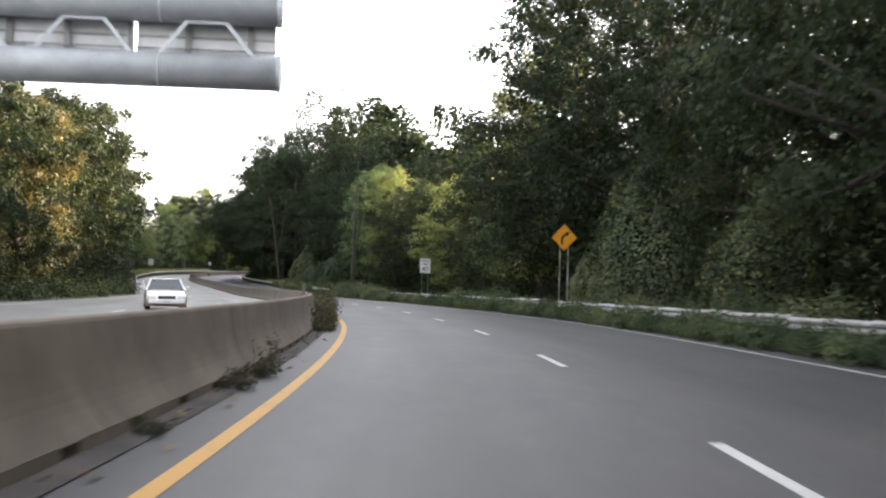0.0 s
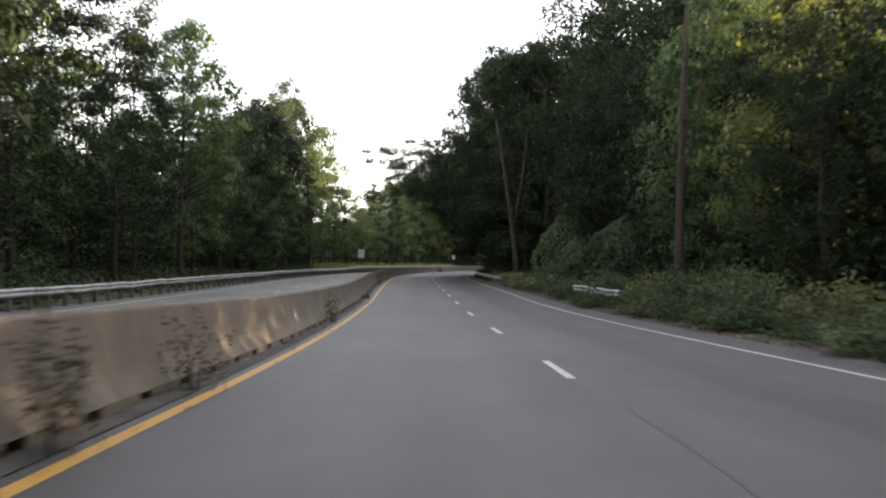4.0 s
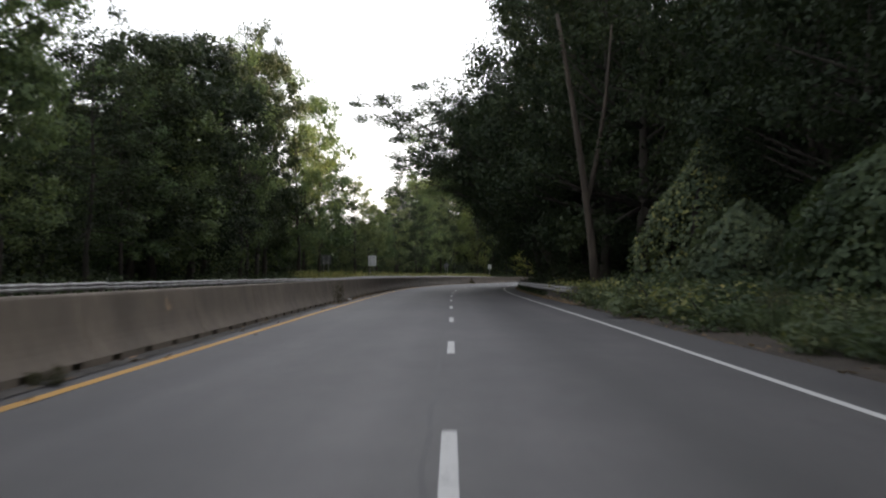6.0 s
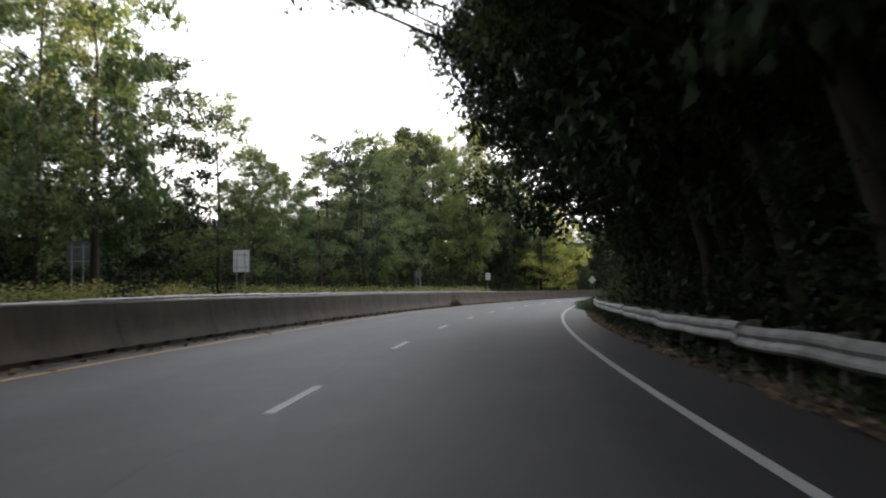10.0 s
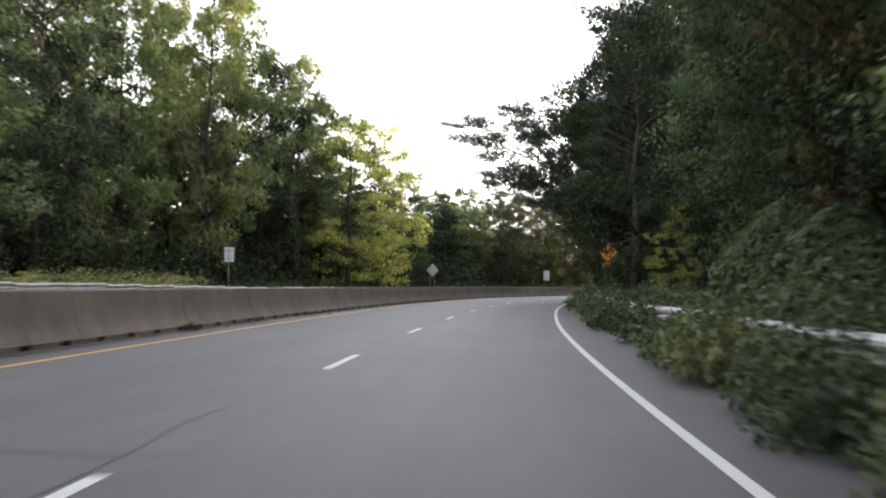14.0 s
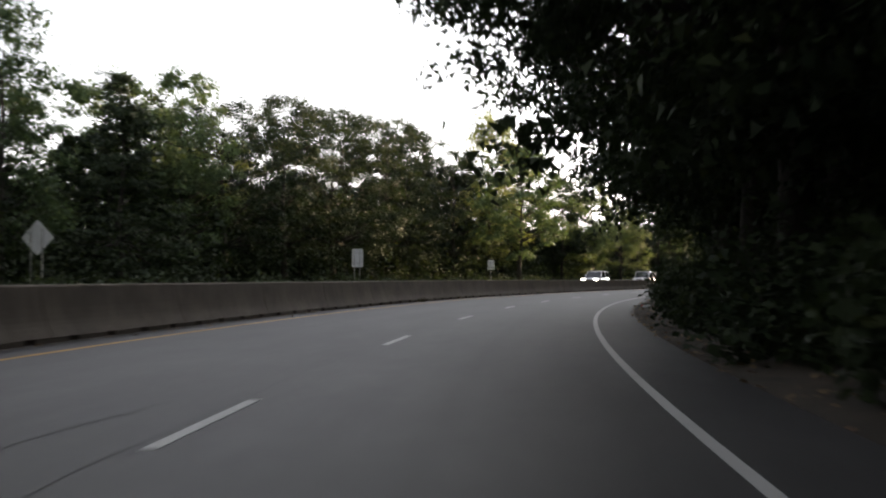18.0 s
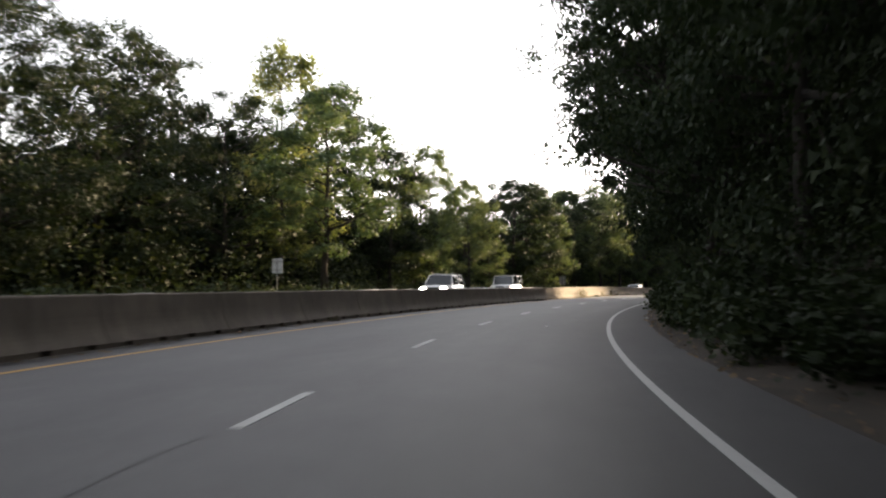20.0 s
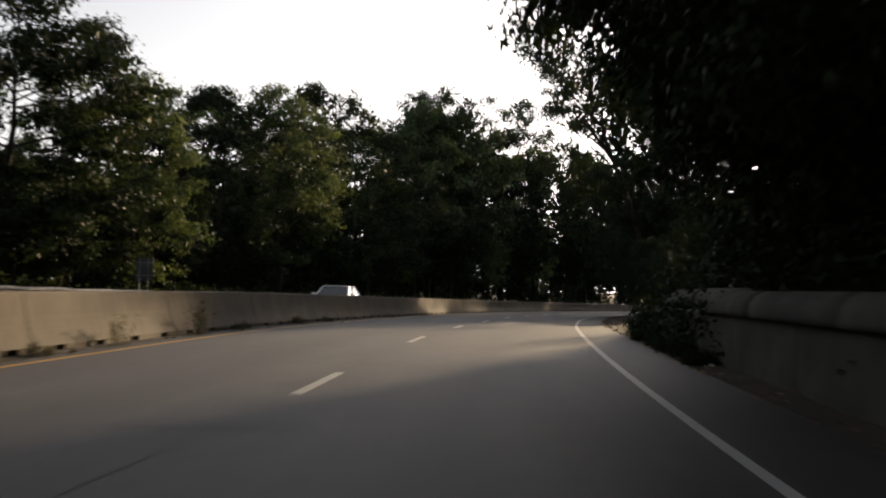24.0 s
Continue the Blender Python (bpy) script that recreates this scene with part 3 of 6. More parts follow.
def tree_parts(seed, height, base, radius, leaves, leaf, mat, bark=M_BARK, clumps=60, lean=0.0, trunk=0.2, shape="round", spread=0.9, fill=(26, 0.27)):
    """Trunk with limbs, and a crown of leaf clumps at the limbs' ends. Returns the two meshes."""
    rng = np.random.default_rng(seed)
    rnd = random.Random(seed)
    wood = Shape()
    top = height * 0.86
    bend = [Vector((lean * (z / height) ** 1.4 * height + rnd.uniform(-.18, .18) * (z > 0), rnd.uniform(-.18, .18) * (z > 0), z)) for z in np.linspace(0, top, 7)]
    wood.path(bend, [trunk * (1.35 if i == 0 else 1.05 - 0.155 * i) for i in range(7)], 8)
    cc = []
    for k in range(clumps):
        for _ in range(40):
            f = rng.uniform(0, 1)
            z = base + f * (height - base)
            if shape == "round":
                r = radius * math.sqrt(max(0.0, 1 - (2 * f - 0.9) ** 2 / 1.25)) * (1.0 if f > .1 else .8)
            elif shape == "tall":
                r = radius * (0.55 + 0.45 * math.sin(f * 3.0)) * (1.1 - 0.55 * f)
            else:
                r = radius * (1.02 - f) ** 0.8
            if rng.uniform() < (r / radius) + 0.12:
                break
        a = rng.uniform(0, 6.283)
        rr = r * math.sqrt(rng.uniform(0.12, 1.0)) * rng.uniform(0.82, 1.12)
        cx = lean * (z / height) ** 1.4 * height
        cc.append((cx + rr * math.cos(a), rr * math.sin(a), z))
    cc = np.array(cc)
    for k in rng.permutation(clumps)[: max(10, clumps // 3)]:
        e = Vector(cc[k])
        z0 = max(0.22 * height, min(e.z - 0.35 * (abs(e.x) + abs(e.y)), top * 0.95))
        i = z0 / top * 6
        a0 = bend[min(int(i), 5)].lerp(bend[min(int(i), 5) + 1], i - min(int(i), 5))
        mid = a0.lerp(e, 0.5) + Vector((0, 0, -0.25 + 0.3 * rnd.random()))
        r0 = trunk * 0.42 * (1 - 0.6 * z0 / height)
        wood.path([a0, mid, e], [r0, r0 * 0.6, r0 * 0.18], 5)
    # each clump is a handful of sprays on its shell, each spray a loose tuft of leaves
    sprays, rad = 7, spread * rng.uniform(0.6, 1.4, clumps)
    per = leaves // (clumps * sprays)
    squash = np.array([1.0, 1.0, 0.62 if shape != "cone" else 0.26])
    tuft = rng.normal(size=(clumps, sprays, 3))
    tuft /= np.linalg.norm(tuft, axis=2)[..., None]
    tuft *= rng.uniform(0.45, 1.15, (clumps, sprays, 1))
    way = rng.normal(size=(clumps, sprays, per, 3))
    way /= np.linalg.norm(way, axis=3)[..., None]
    off = tuft[:, :, None] + way * (0.12 + 0.42 * rng.uniform(0, 1, (clumps, sprays, per, 1)) ** 0.7)
    cen = (cc[:, None, None] + off * rad[:, None, None, None] * squash).reshape(-1, 3)
    way = (off / (np.linalg.norm(off, axis=3)[..., None] + 1e-6)).reshape(-1, 3)
    keep = cen[:, 2] > 0.15
    core = rad[:, None] * squash[None]
    return wood.mesh("trunk", bark, True), quad_mesh("crown", cen[keep], leaf, mat, 0.45, rng, 0.5, 1.5, way[keep], None if fill is None else (cc, core, fill), True)


TREES = {
    "maple": [tree_parts(11 + i, 15, 2.0 + 0.6 * i, 4.6, 14500, 0.125, (M_LEAF, M_LEAFSHADE, M_LEAF)[i], clumps=84, trunk=0.22, spread=1.12, fill=(52, 0.20)) for i in range(3)],
    "light": [tree_parts(31 + i, 14, 1.9, 4.2, 14000, 0.125, M_LEAFLIGHT, clumps=76, trunk=0.2, spread=1.08, fill=(46, 0.20)) for i in range(2)],
    "airy": [tree_parts(41 + i, 17, 2.2, 3.7, 11000, 0.115, (M_LEAF, M_LEAFSHADE)[i], clumps=72, trunk=0.16, shape="tall", spread=0.9, lean=0.03, fill=(36, 0.19)) for i in range(2)],
    "dark": [tree_parts(51 + i, 18, 2.2, 7.4, 15000, 0.125, M_LEAFSHADE, clumps=112, trunk=0.3, spread=1.35, fill=(120, 0.115)) for i in range(2)],
    "edge": [tree_parts(56 + i, 14, 1.0, 4.6, 17000, 0.10, (M_LEAF, M_LEAFSHADE, M_LEAFSHADE)[i], clumps=94, trunk=0.22, spread=1.05, fill=(100, 0.115)) for i in range(3)],
    "golden": [tree_parts(35, 14, 0.8, 4.6, 13000, 0.125, M_LEAFGOLDLIT, clumps=70, trunk=0.2, spread=1.0, fill=(30, 0.18))],
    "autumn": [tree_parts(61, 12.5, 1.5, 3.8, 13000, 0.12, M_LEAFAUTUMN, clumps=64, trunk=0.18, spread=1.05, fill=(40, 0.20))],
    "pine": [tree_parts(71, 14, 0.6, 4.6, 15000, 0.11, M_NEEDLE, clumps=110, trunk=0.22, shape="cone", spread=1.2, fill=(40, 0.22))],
    "leaner": [tree_parts(66 + i, 16, 5.0, 5.2, 17000, 0.105, M_LEAFSHADE, clumps=92, trunk=0.26, spread=1.1, lean=0.42, fill=(130, 0.11)) for i in range(2)],
    "overhang": [tree_parts(81 + i, 16, 6.8, 5.6, 19000, 0.105, (M_LEAFSHADE, M_LEAF)[i], clumps=80, trunk=0.24, spread=0.95, lean=0.58, fill=(44, 0.11)) for i in range(2)],
    "back": [tree_parts(76 + i, 16, 0.9, 5.2, 9000, 0.17, (M_LEAF, M_LEAFSHADE, M_LEAFLIGHT)[i], clumps=64, trunk=0.24, spread=1.45, fill=(46, 0.22)) for i in range(3)],
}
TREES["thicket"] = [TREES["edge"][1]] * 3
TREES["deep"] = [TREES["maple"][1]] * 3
TREES["slim"] = [TREES["airy"][1]]
TREES["thin"] = [TREES["airy"][0], TREES["airy"][1], TREES["airy"][0]]
TREE_TALL = {"slim": 17, "thicket": 14, "deep": 15, "thin": 17, "maple": 15, "light": 14, "airy": 17, "dark": 18, "edge": 14, "golden": 14, "autumn": 12.5, "pine": 14, "back": 16, "leaner": 16, "overhang": 16}
TREE_LABEL = {
    "maple": "leafy green deciduous tree with a full crown at the roadside",
    "light": "yellow-green deciduous tree with a rounded leafy crown",
    "deep": "full green deciduous tree along the far roadside, shade put into its leaf colour",
    "thin": "tall slender green tree with sky showing through its crown",
    "airy": "tall slender tree with a thin open crown",
    "slim": "tall slender green tree with a thin crown, shade put into its leaf colour",
    "dark": "tall tree with a dense crown overhanging the road, shade put into its leaf colour",
    "edge": "bushy green tree leafed down to the ground at the wood's edge",
    "golden": "golden-green tree with arching limbs, light put into its leaf colour",
    "autumn": "smaller tree with leaves turning yellow and orange",
    "pine": "dark evergreen pine with tiered drooping branches",
    "leaner": "tree leaning out with its crown over the carriageway, shade put into its leaf colour",
    "overhang": "tall tree with thin open branches reaching over the road",
    "thicket": "dense tree leafed to the ground, shade of the wood put into its leaf colour",
    "back": "large green tree behind the roadside row",
}


def clearing(s, d, radius):
    """How high a tree may stand in the open cut beside the road, through which the low sun comes."""
    o, p = at(541.5, 3.2), at(s, d)
    v = p - o
    along = v.x * math.sin(radians(SUN_AZ)) + v.y * math.cos(radians(SUN_AZ))
    aside = abs(v.x * math.cos(radians(SUN_AZ)) - v.y * math.sin(radians(SUN_AZ)))
    return 0.155 * along if along > 0 and aside < 3.2 + radius else 99.0


def tree(kind, s, d, tall, turn=None, rnd=random, wide=1.0):
    """A tree of that height; wide stretches its crown sideways."""
    wood, crown = TREES[kind][rnd.randrange(len(TREES[kind]))]
    tall = min(tall, max(2.5, clearing(s, d, 4.0 * wide)))
    k = tall / TREE_TALL[kind]
    w = min(k, 1.25) * wide
    m = stand(s, d, terrain(s, d) - 0.08, rnd.uniform(0, 360) if turn is None else turn) @ Matrix.Diagonal((w, w, k, 1))
    ob = thing("tree", Matrix.Identity(4), TREE_LABEL[kind], "tree", "woodland trees")
    ob.matrix_basis = m
    part("trunk", wood, None, ob)
    part("crown", crown, None, ob)
    return ob


def pick(rnd, mix):
    r = rnd.random() * sum(w for _, w in mix)
    for k, w in mix:
        r -= w
        if r <= 0:
            return k
    return mix[-1][0]


# 72-150: yellow-green trees, with distance haze also put into their pale tone
RIGHT_MIX = ((-40, (("dark", 3), ("edge", 2))), (52, (("dark", 2), ("edge", 1))), (72, (("edge", 1), ("maple", 3), ("light", 2))), (104, (("edge", 1), ("maple", 2), ("light", 1))), (150, (("dark", 1),)),
             (262, (("edge", 1),)), (342, (("dark", 4), ("thicket", 2))))
LEFT_MIX = ((-60, (("maple", 3), ("light", 3), ("autumn", 0.7))), (80, (("maple", 2), ("airy", 3))), (190, (("airy", 4), ("maple", 2))),
            (292, (("maple", 3), ("light", 1))), (320, (("maple", 3), ("airy", 1))), (362, (("light", 3), ("maple", 1))), (400, (("pine", 1), ("maple", 3), ("dark", 2))), (445, (("dark", 3), ("maple", 1))),
            (498, (("light", 1), ("maple", 1))), (524, (("maple", 3), ("dark", 1), ("airy", 1))))
# how high the tree line stands along the road
LEFT_TOP = ((-60, 13), (60, 14.5), (79, 15.5), (90, 17), (101, 17), (135, 20), (150, 23.5), (163, 24), (172, 17.5), (192, 17), (205, 19.5), (218, 22), (235, 26.5), (248, 27.5), (256, 26), (262, 23), (272, 21.5), (280, 18.5), (287, 11.5), (295, 12.5),
            (304, 17), (323, 20), (345, 19.5), (362, 27), (382, 27), (392, 24), (399, 21.5), (412, 19), (420, 15.5), (428, 15), (446, 15.5), (460, 17), (470, 15.5), (484, 17.5), (502, 19), (508, 16.5),
            (519, 15), (529, 15.5), (540, 13.5), (548, 12.5), (554, 14.5), (560, 15.5), (569, 13.5), (583, 17), (609, 20), (618, 22), (639, 26.5), (650, 28), (750, 30))
# past 560 the height is added to keep low sun off the far trees
RIGHT_TOP = ((-60, 24), (60, 23), (74, 21), (84, 17), (98, 14), (119, 14.5), (133, 17), (145, 18), (161, 20), (178, 24), (198, 28), (215, 28), (260, 22), (275, 17), (335, 16), (350, 22), (400, 25), (430, 28), (532, 28), (560, 26), (750, 29))


def mix_at(s, table):
    out = table[0][1]
    for s0, m in table:
        if s >= s0:
            out = m
    return out


SIGNS = (274.3, 332.9, 364.1, 419.2, 457.6, 488.0)      # the far verge is kept open before its signs


def woods():
    rnd = random.Random(7)
    for side, table, top in ((1, RIGHT_MIX, RIGHT_TOP), (-1, LEFT_MIX, LEFT_TOP)):
        for row, (gap, d0, d1) in enumerate(((7.4, 9.0, 12.0), (11.5, 15.0, 20.0))[:1 if side > 0 else 2]):
            s = -20.0 + rnd.uniform(0, gap)
            while s < (740 if side < 0 else 690):
                d = rnd.uniform(d0, d1)
                tall = lerp(s, top) * rnd.uniform(0.84, 1.12) * (1.07 if side < 0 and s > 215 else 1.0)
                if side > 0:
                    if s > 345 or 186 < s < 262:
                        d += 3.2 if 348 < s < 369 else -1.2
                    elif 262 <= s < 342:
                        d += 1.5
                    elif s <= 30:
                        d += 2.5
                    elif 30 < s < 66:
                        d += 7.5
                    elif 66 <= s < 104:
                        d += 5.5
                    elif 104 <= s < 142:
                        d += 4.5
                    elif 142 <= s < 178:
                        d += 6.0
                else:
                    d = lerp(s, OUTER) + 5.0 - 2.5 * step((s - 215) / 15) - d - 6.0 * step((s - 322) / 25) * (1 - step((s - 500) / 25))
                    if any(-10 < s - q < 2 for q in SIGNS):
                        d -= 2.2
                kind = pick(rnd, mix_at(s, table)) if row == 0 else "back"
                if row == 1 and side < 0:
                    tall *= lerp(s, ((-60, 1.0), (110, 0.95), (135, 0.85), (195, 0.8), (215, 0.68), (285, 0.62), (305, 0.55), (350, 0.55), (360, 0.9), (760, 0.95)))
                narrow = 1.0
                # far-side trees here take the dark crown: shadow put into the leaf colour
                if side < 0 and 44 < s < 122 and kind in ("maple", "back", "light"):
                    kind, tall = "deep", tall * (1.0 if row == 0 else 0.94)
                elif side < 0 and 80 < s < 150 and kind == "airy":
                    kind = "deep" if s < 112 else "slim"
                elif side < 0 and 296 < s < 348 and kind == "maple":
                    kind, narrow = "thin", 1.15
                room = clearing(s, d, 6.0)
                if room > 3.0 and (row == 0 or s < 690):
                    tree(kind, s, d, min(tall, room), None, rnd, rnd.uniform(0.85, 1.12) * narrow)
                s += gap * rnd.uniform(0.6, 1.4)


woods()
# trees that lean out over the road
for s, d, tall, turn in ((204, 8.4, 16, 180), (213, 8.2, 17, 185), (219, 8.0, 15, 178), (226, 8.6, 18, 175), (233, 8.0, 15, 184), (240, 8.8, 17, 190), (247, 8.2, 16, 180), (256, 8.6, 16, 176),
                         (386, 10.2, 17, 172), (392, 10.4, 17, 185), (470, 9.6, 18, 184), (517, 9.0, 19, 180), (527, 8.8, 18, 176), (492, 11.0, 17, 180), (501, 11.0, 18, 178), (509, 11.2, 17, 184)):
    tree("leaner", s, d, tall, turn, random.Random(int(s)))
for s, d, tall, turn in ((206, 8.6, 17, 178), (219, 8.4, 18, 188), (233, 9.0, 17, 180), (376, 9.0, 17, 180), (524, 8.6, 18, 178), (531, 9.0, 17, 183), (512, 10.2, 19, 180)):
    tree("overhang", s, d, tall, turn, random.Random(int(s) + 1), 1.3 if s == 206 or 225 < s < 290 else 1.05 if s < 225 else 0.9)
for k, (s, d, w) in enumerate(((528, 10.5, 0.62), (531.5, 13.0, 0.62), (534, 17.0, 0.7), (525, 8.8, 0.6), (521, 12, 0.8))):
    tree("dark", s, d, 21, None, random.Random(60 + k), w)
for k, (s, d) in enumerate(((519, 9.4), (523, 9.0), (527, 9.4), (530.5, 9.8), (521, 12), (525.5, 12.5), (530, 13.5), (533.5, 15.5))):
    tree("thicket", s, d, 16 + k % 3, None, random.Random(160 + k), 1.0)
tree("dark", 184, 9.2, 22, 40, random.Random(17), 0.8)
tree("dark", 196, 9.0, 23, 130, random.Random(18), 0.8)
# low thickets added to keep light off the trunks and hide them
for k in range(15):
    tree("thicket", 187 + 5.2 * k, 9.6 + 0.9 * (k % 3), 11 + 1.5 * (k % 3), None, random.Random(420 + k), 0.85)
for k, s in enumerate((372, 378, 385, 391, 398, 405, 413, 421)):
    tree("thicket", s, 9.8 + 0.8 * (k % 2), 12 + k % 3, None, random.Random(440 + k), 0.85)
for k in range(10):
    tree("thicket", 196 + 7.0 * k, 9.0 + 0.5 * (k % 2), 8.5 + 1.2 * (k % 3), None, random.Random(460 + k), 0.75)
tree("dark", 366, 12.8, 24, 70, random.Random(19), 0.8)
tree("dark", 357, 13.5, 22, 10, random.Random(20), 0.8)
for k in range(13):
    tree("dark", 505 + 2.0 * k, (9.5, 13.5, 18.0)[k % 3] + (2.0 if k < 4 else 0.0), (22, 24, 25)[k % 3], None, random.Random(90 + k), 0.85)
for k, (s, d, tall) in enumerate(((67, 16.5, 24), (73, 18.0, 23), (69, 21, 26))):
    tree("dark", s, d, tall, None, random.Random(260 + k), 1.05)
for k, (s, d, tall) in enumerate(((80, 16.0, 18), (84, 17.5, 20), (88, 20.0, 19))):
    tree("edge", s, d, tall, None, random.Random(280 + k), 1.1)
for k, (s, d, tall) in enumerate(((580, 7.6, 25), (587, 7.2, 27), (594, 7.0, 28), (602, 7.2, 28), (612, 8.0, 28))):
    tree("leaner", s, d, tall, 178 + 3 * k, random.Random(320 + k), 1.1)
for k, (s, d) in enumerate(((606, 8.0), (616, 8.5), (626, 8.0), (620, 11.0))):
    tree("dark", s, d, 24, None, random.Random(340 + k), 0.7)
for k in range(9):
    tree("edge", 19.0 + 4.2 * k, (23.0, 27.0, 31.0)[k % 3], (17, 18, 19)[k % 3], None, random.Random(360 + k), 1.15)
for k, (s, d, tall) in enumerate(((190, -21.5, 17), (198, -22.5, 19), (206, -22.0, 20))):
    tree("deep", s, d, tall, None, random.Random(380 + k), 1.1)
for s, d, tall, wide in ((367, 8.6, 14.5, 1.2), (372, 8.8, 15.5, 1.3)):
    tree("overhang", s, d, tall, 180, random.Random(int(s) + 3), wide)
for k in range(11):
    tree("deep", 628 + 8.0 * k, -24.0 - 3.5 * (k % 3), 24 + k % 4, None, random.Random(400 + k), 1.1)
tree("autumn", 283, 12.5, 13, None, random.Random(2), 0.9)
tree("autumn", 291, 11.5, 14, None, random.Random(12), 0.7)
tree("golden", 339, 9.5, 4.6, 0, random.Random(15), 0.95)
tree("autumn", 318, 11.5, 12, None, random.Random(13), 0.6)
# the big tree over the far verge: sunlight is put into its leaf colour
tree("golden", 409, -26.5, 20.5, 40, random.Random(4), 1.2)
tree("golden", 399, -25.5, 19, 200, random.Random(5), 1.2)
tree("autumn", 84, -24.5, 16, 30, random.Random(14), 1.0)
# dark crowns where sun would strike: shade is in their leaf colour
tree("deep", 551, -23.5, 15.5, 60, random.Random(8), 1.3)
tree("deep", 557, -24.0, 15.5, 160, random.Random(9), 1.2)
tree("maple", 494, -22.0, 17, 100, random.Random(6), 1.2)


def far_woods():
    """The depth of the wood behind the roadside trees, past counting."""
    rng = np.random.default_rng(5)
    cen, sizes, trunks = [], [], Shape()
    for side, top in ((1, RIGHT_TOP), (-1, LEFT_TOP)):
        for d0, d1, gap in ((15.5, 20, 5.5), (22, 30, 8.0), (32, 44, 10.0), (47, 60, 14.0), (62, 80, 16.0), (82, 104, 18.0)):
            s = -20.0
            while s < 740:
                d = rng.uniform(d0, d1)
                if side < 0:
                    d = lerp(s, OUTER) + 4 - d
                elif d0 < 20 and 30 < s < 104:
                    d += 4.0
                # right rows get extra hidden height, added to block the low sun
                tall = lerp(s, top) * rng.uniform(0.75, 1.0) * (lerp(s, ((-60, 1.2), (50, 1.1), (65, 0.9), (130, 0.9), (155, 1.45), (720, 1.45), (760, 1.0))) if side > 0 else 0.78)
                p = at(s, d, terrain(s, max(-59, min(45, d))) - 0.3)
                if d0 > 40:
                    tall *= 0.8
                if side < 0 and 296 < s < 365:
                    tall *= 0.68
                tall = min(tall, max(1.0, clearing(s, d, 5.0)))
                n = (1300 if side > 0 else 1500) if d0 < 40 else 600
                if d0 < 20:
                    if side < 0:
                        break
                    n = 3000
                fine = d0 < 20 or (side > 0 and d0 < 40 and s < 140)
                if fine and d0 > 20:
                    n = 2800
                sizes.append(np.full((n, 1), 0.31 if fine else 0.62 if side < 0 and d0 < 40 else 0.9 if d0 < 40 else 1.6))
                f = rng.uniform(0.02, 1, n) ** 0.9
                r = 5.2 * np.sqrt(np.maximum(0, 1 - (2 * f - 0.9) ** 2 / 1.3)) * np.sqrt(rng.uniform(0.25, 1.05, n))
                a = rng.uniform(0, 6.283, n)
                lump = 1 + 0.25 * np.sin(3 * a + f * 9 + s)
                cen.append(np.stack([p.x + r * lump * np.cos(a), p.y + r * lump * np.sin(a), p.z + f * tall], 1))
                trunks.tube((p.x, p.y, p.z - 0.1), (p.x, p.y, p.z + tall * 0.7), 0.24, 0.1, 6)
                s += gap * rng.uniform(0.7, 1.3)
    # dark leaf throughout: the wood's inner shade is part of the colour
    me = quad_mesh("far_woods", np.concatenate(cen), np.concatenate(sizes), M_LEAFSHADE, 0.4, rng, fine=True)
    root = thing("far_woods", Matrix.Identity(4), "woodland behind the roadside trees, shade put into its leaf colour", "woods", kind="stuff")
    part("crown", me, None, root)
    part("trunk", trunks, M_BARK, root)


far_woods()


# ---------------------------------------------------------------- undergrowth
def shrub_mesh(seed, radius, height, leaves, leaf, mat, lumps=14):
    """Leafy mound made of lumps, denser outside, with an uneven outline."""
    rng = np.random.default_rng(seed)
    a, r = rng.uniform(0, 6.283, lumps), radius * np.sqrt(rng.uniform(0, 0.8, lumps))
    top = height * rng.uniform(0.45, 1.0, lumps) * (1 - 0.35 * (r / radius) ** 2)
    per = leaves // lumps
    out = []
    for k in range(lumps):
        v = rng.normal(size=(per, 3))
        v /= np.linalg.norm(v, axis=1)[:, None]
        v *= rng.uniform(0.55, 1.08, (per, 1))
        rr = radius * 0.42
        out.append(np.stack([r[k] * np.cos(a[k]) + v[:, 0] * rr, r[k] * np.sin(a[k]) + v[:, 1] * rr, top[k] * 0.5 + v[:, 2] * top[k] * 0.55], 1))
    c = np.concatenate(out)
    mid = np.stack([r * np.cos(a), r * np.sin(a), top * 0.42], 1)
    core = np.stack([np.full(lumps, radius * 0.42), np.full(lumps, radius * 0.42), top * 0.5], 1)
    return quad_mesh("foliage", c[c[:, 2] > -0.05], leaf, mat, 0.6, rng, 0.2, 1.5, None, (mid, core, (14, 0.26)))


def stems(seed, radius, height, n=7):
    rnd = random.Random(seed)
    sh = Shape()
    for _ in range(n):
        a, r = rnd.uniform(0, 6.28), radius * rnd.uniform(0.1, 0.8)
        sh.path([(r * .3 * math.cos(a), r * .3 * math.sin(a), -0.05), (r * .7 * math.cos(a), r * .7 * math.sin(a), height * .4), (r * math.cos(a), r * math.sin(a), height * rnd.uniform(.6, .9))], [0.03, 0.022, 0.008], 4)
    return sh.mesh("stem", M_BARK)


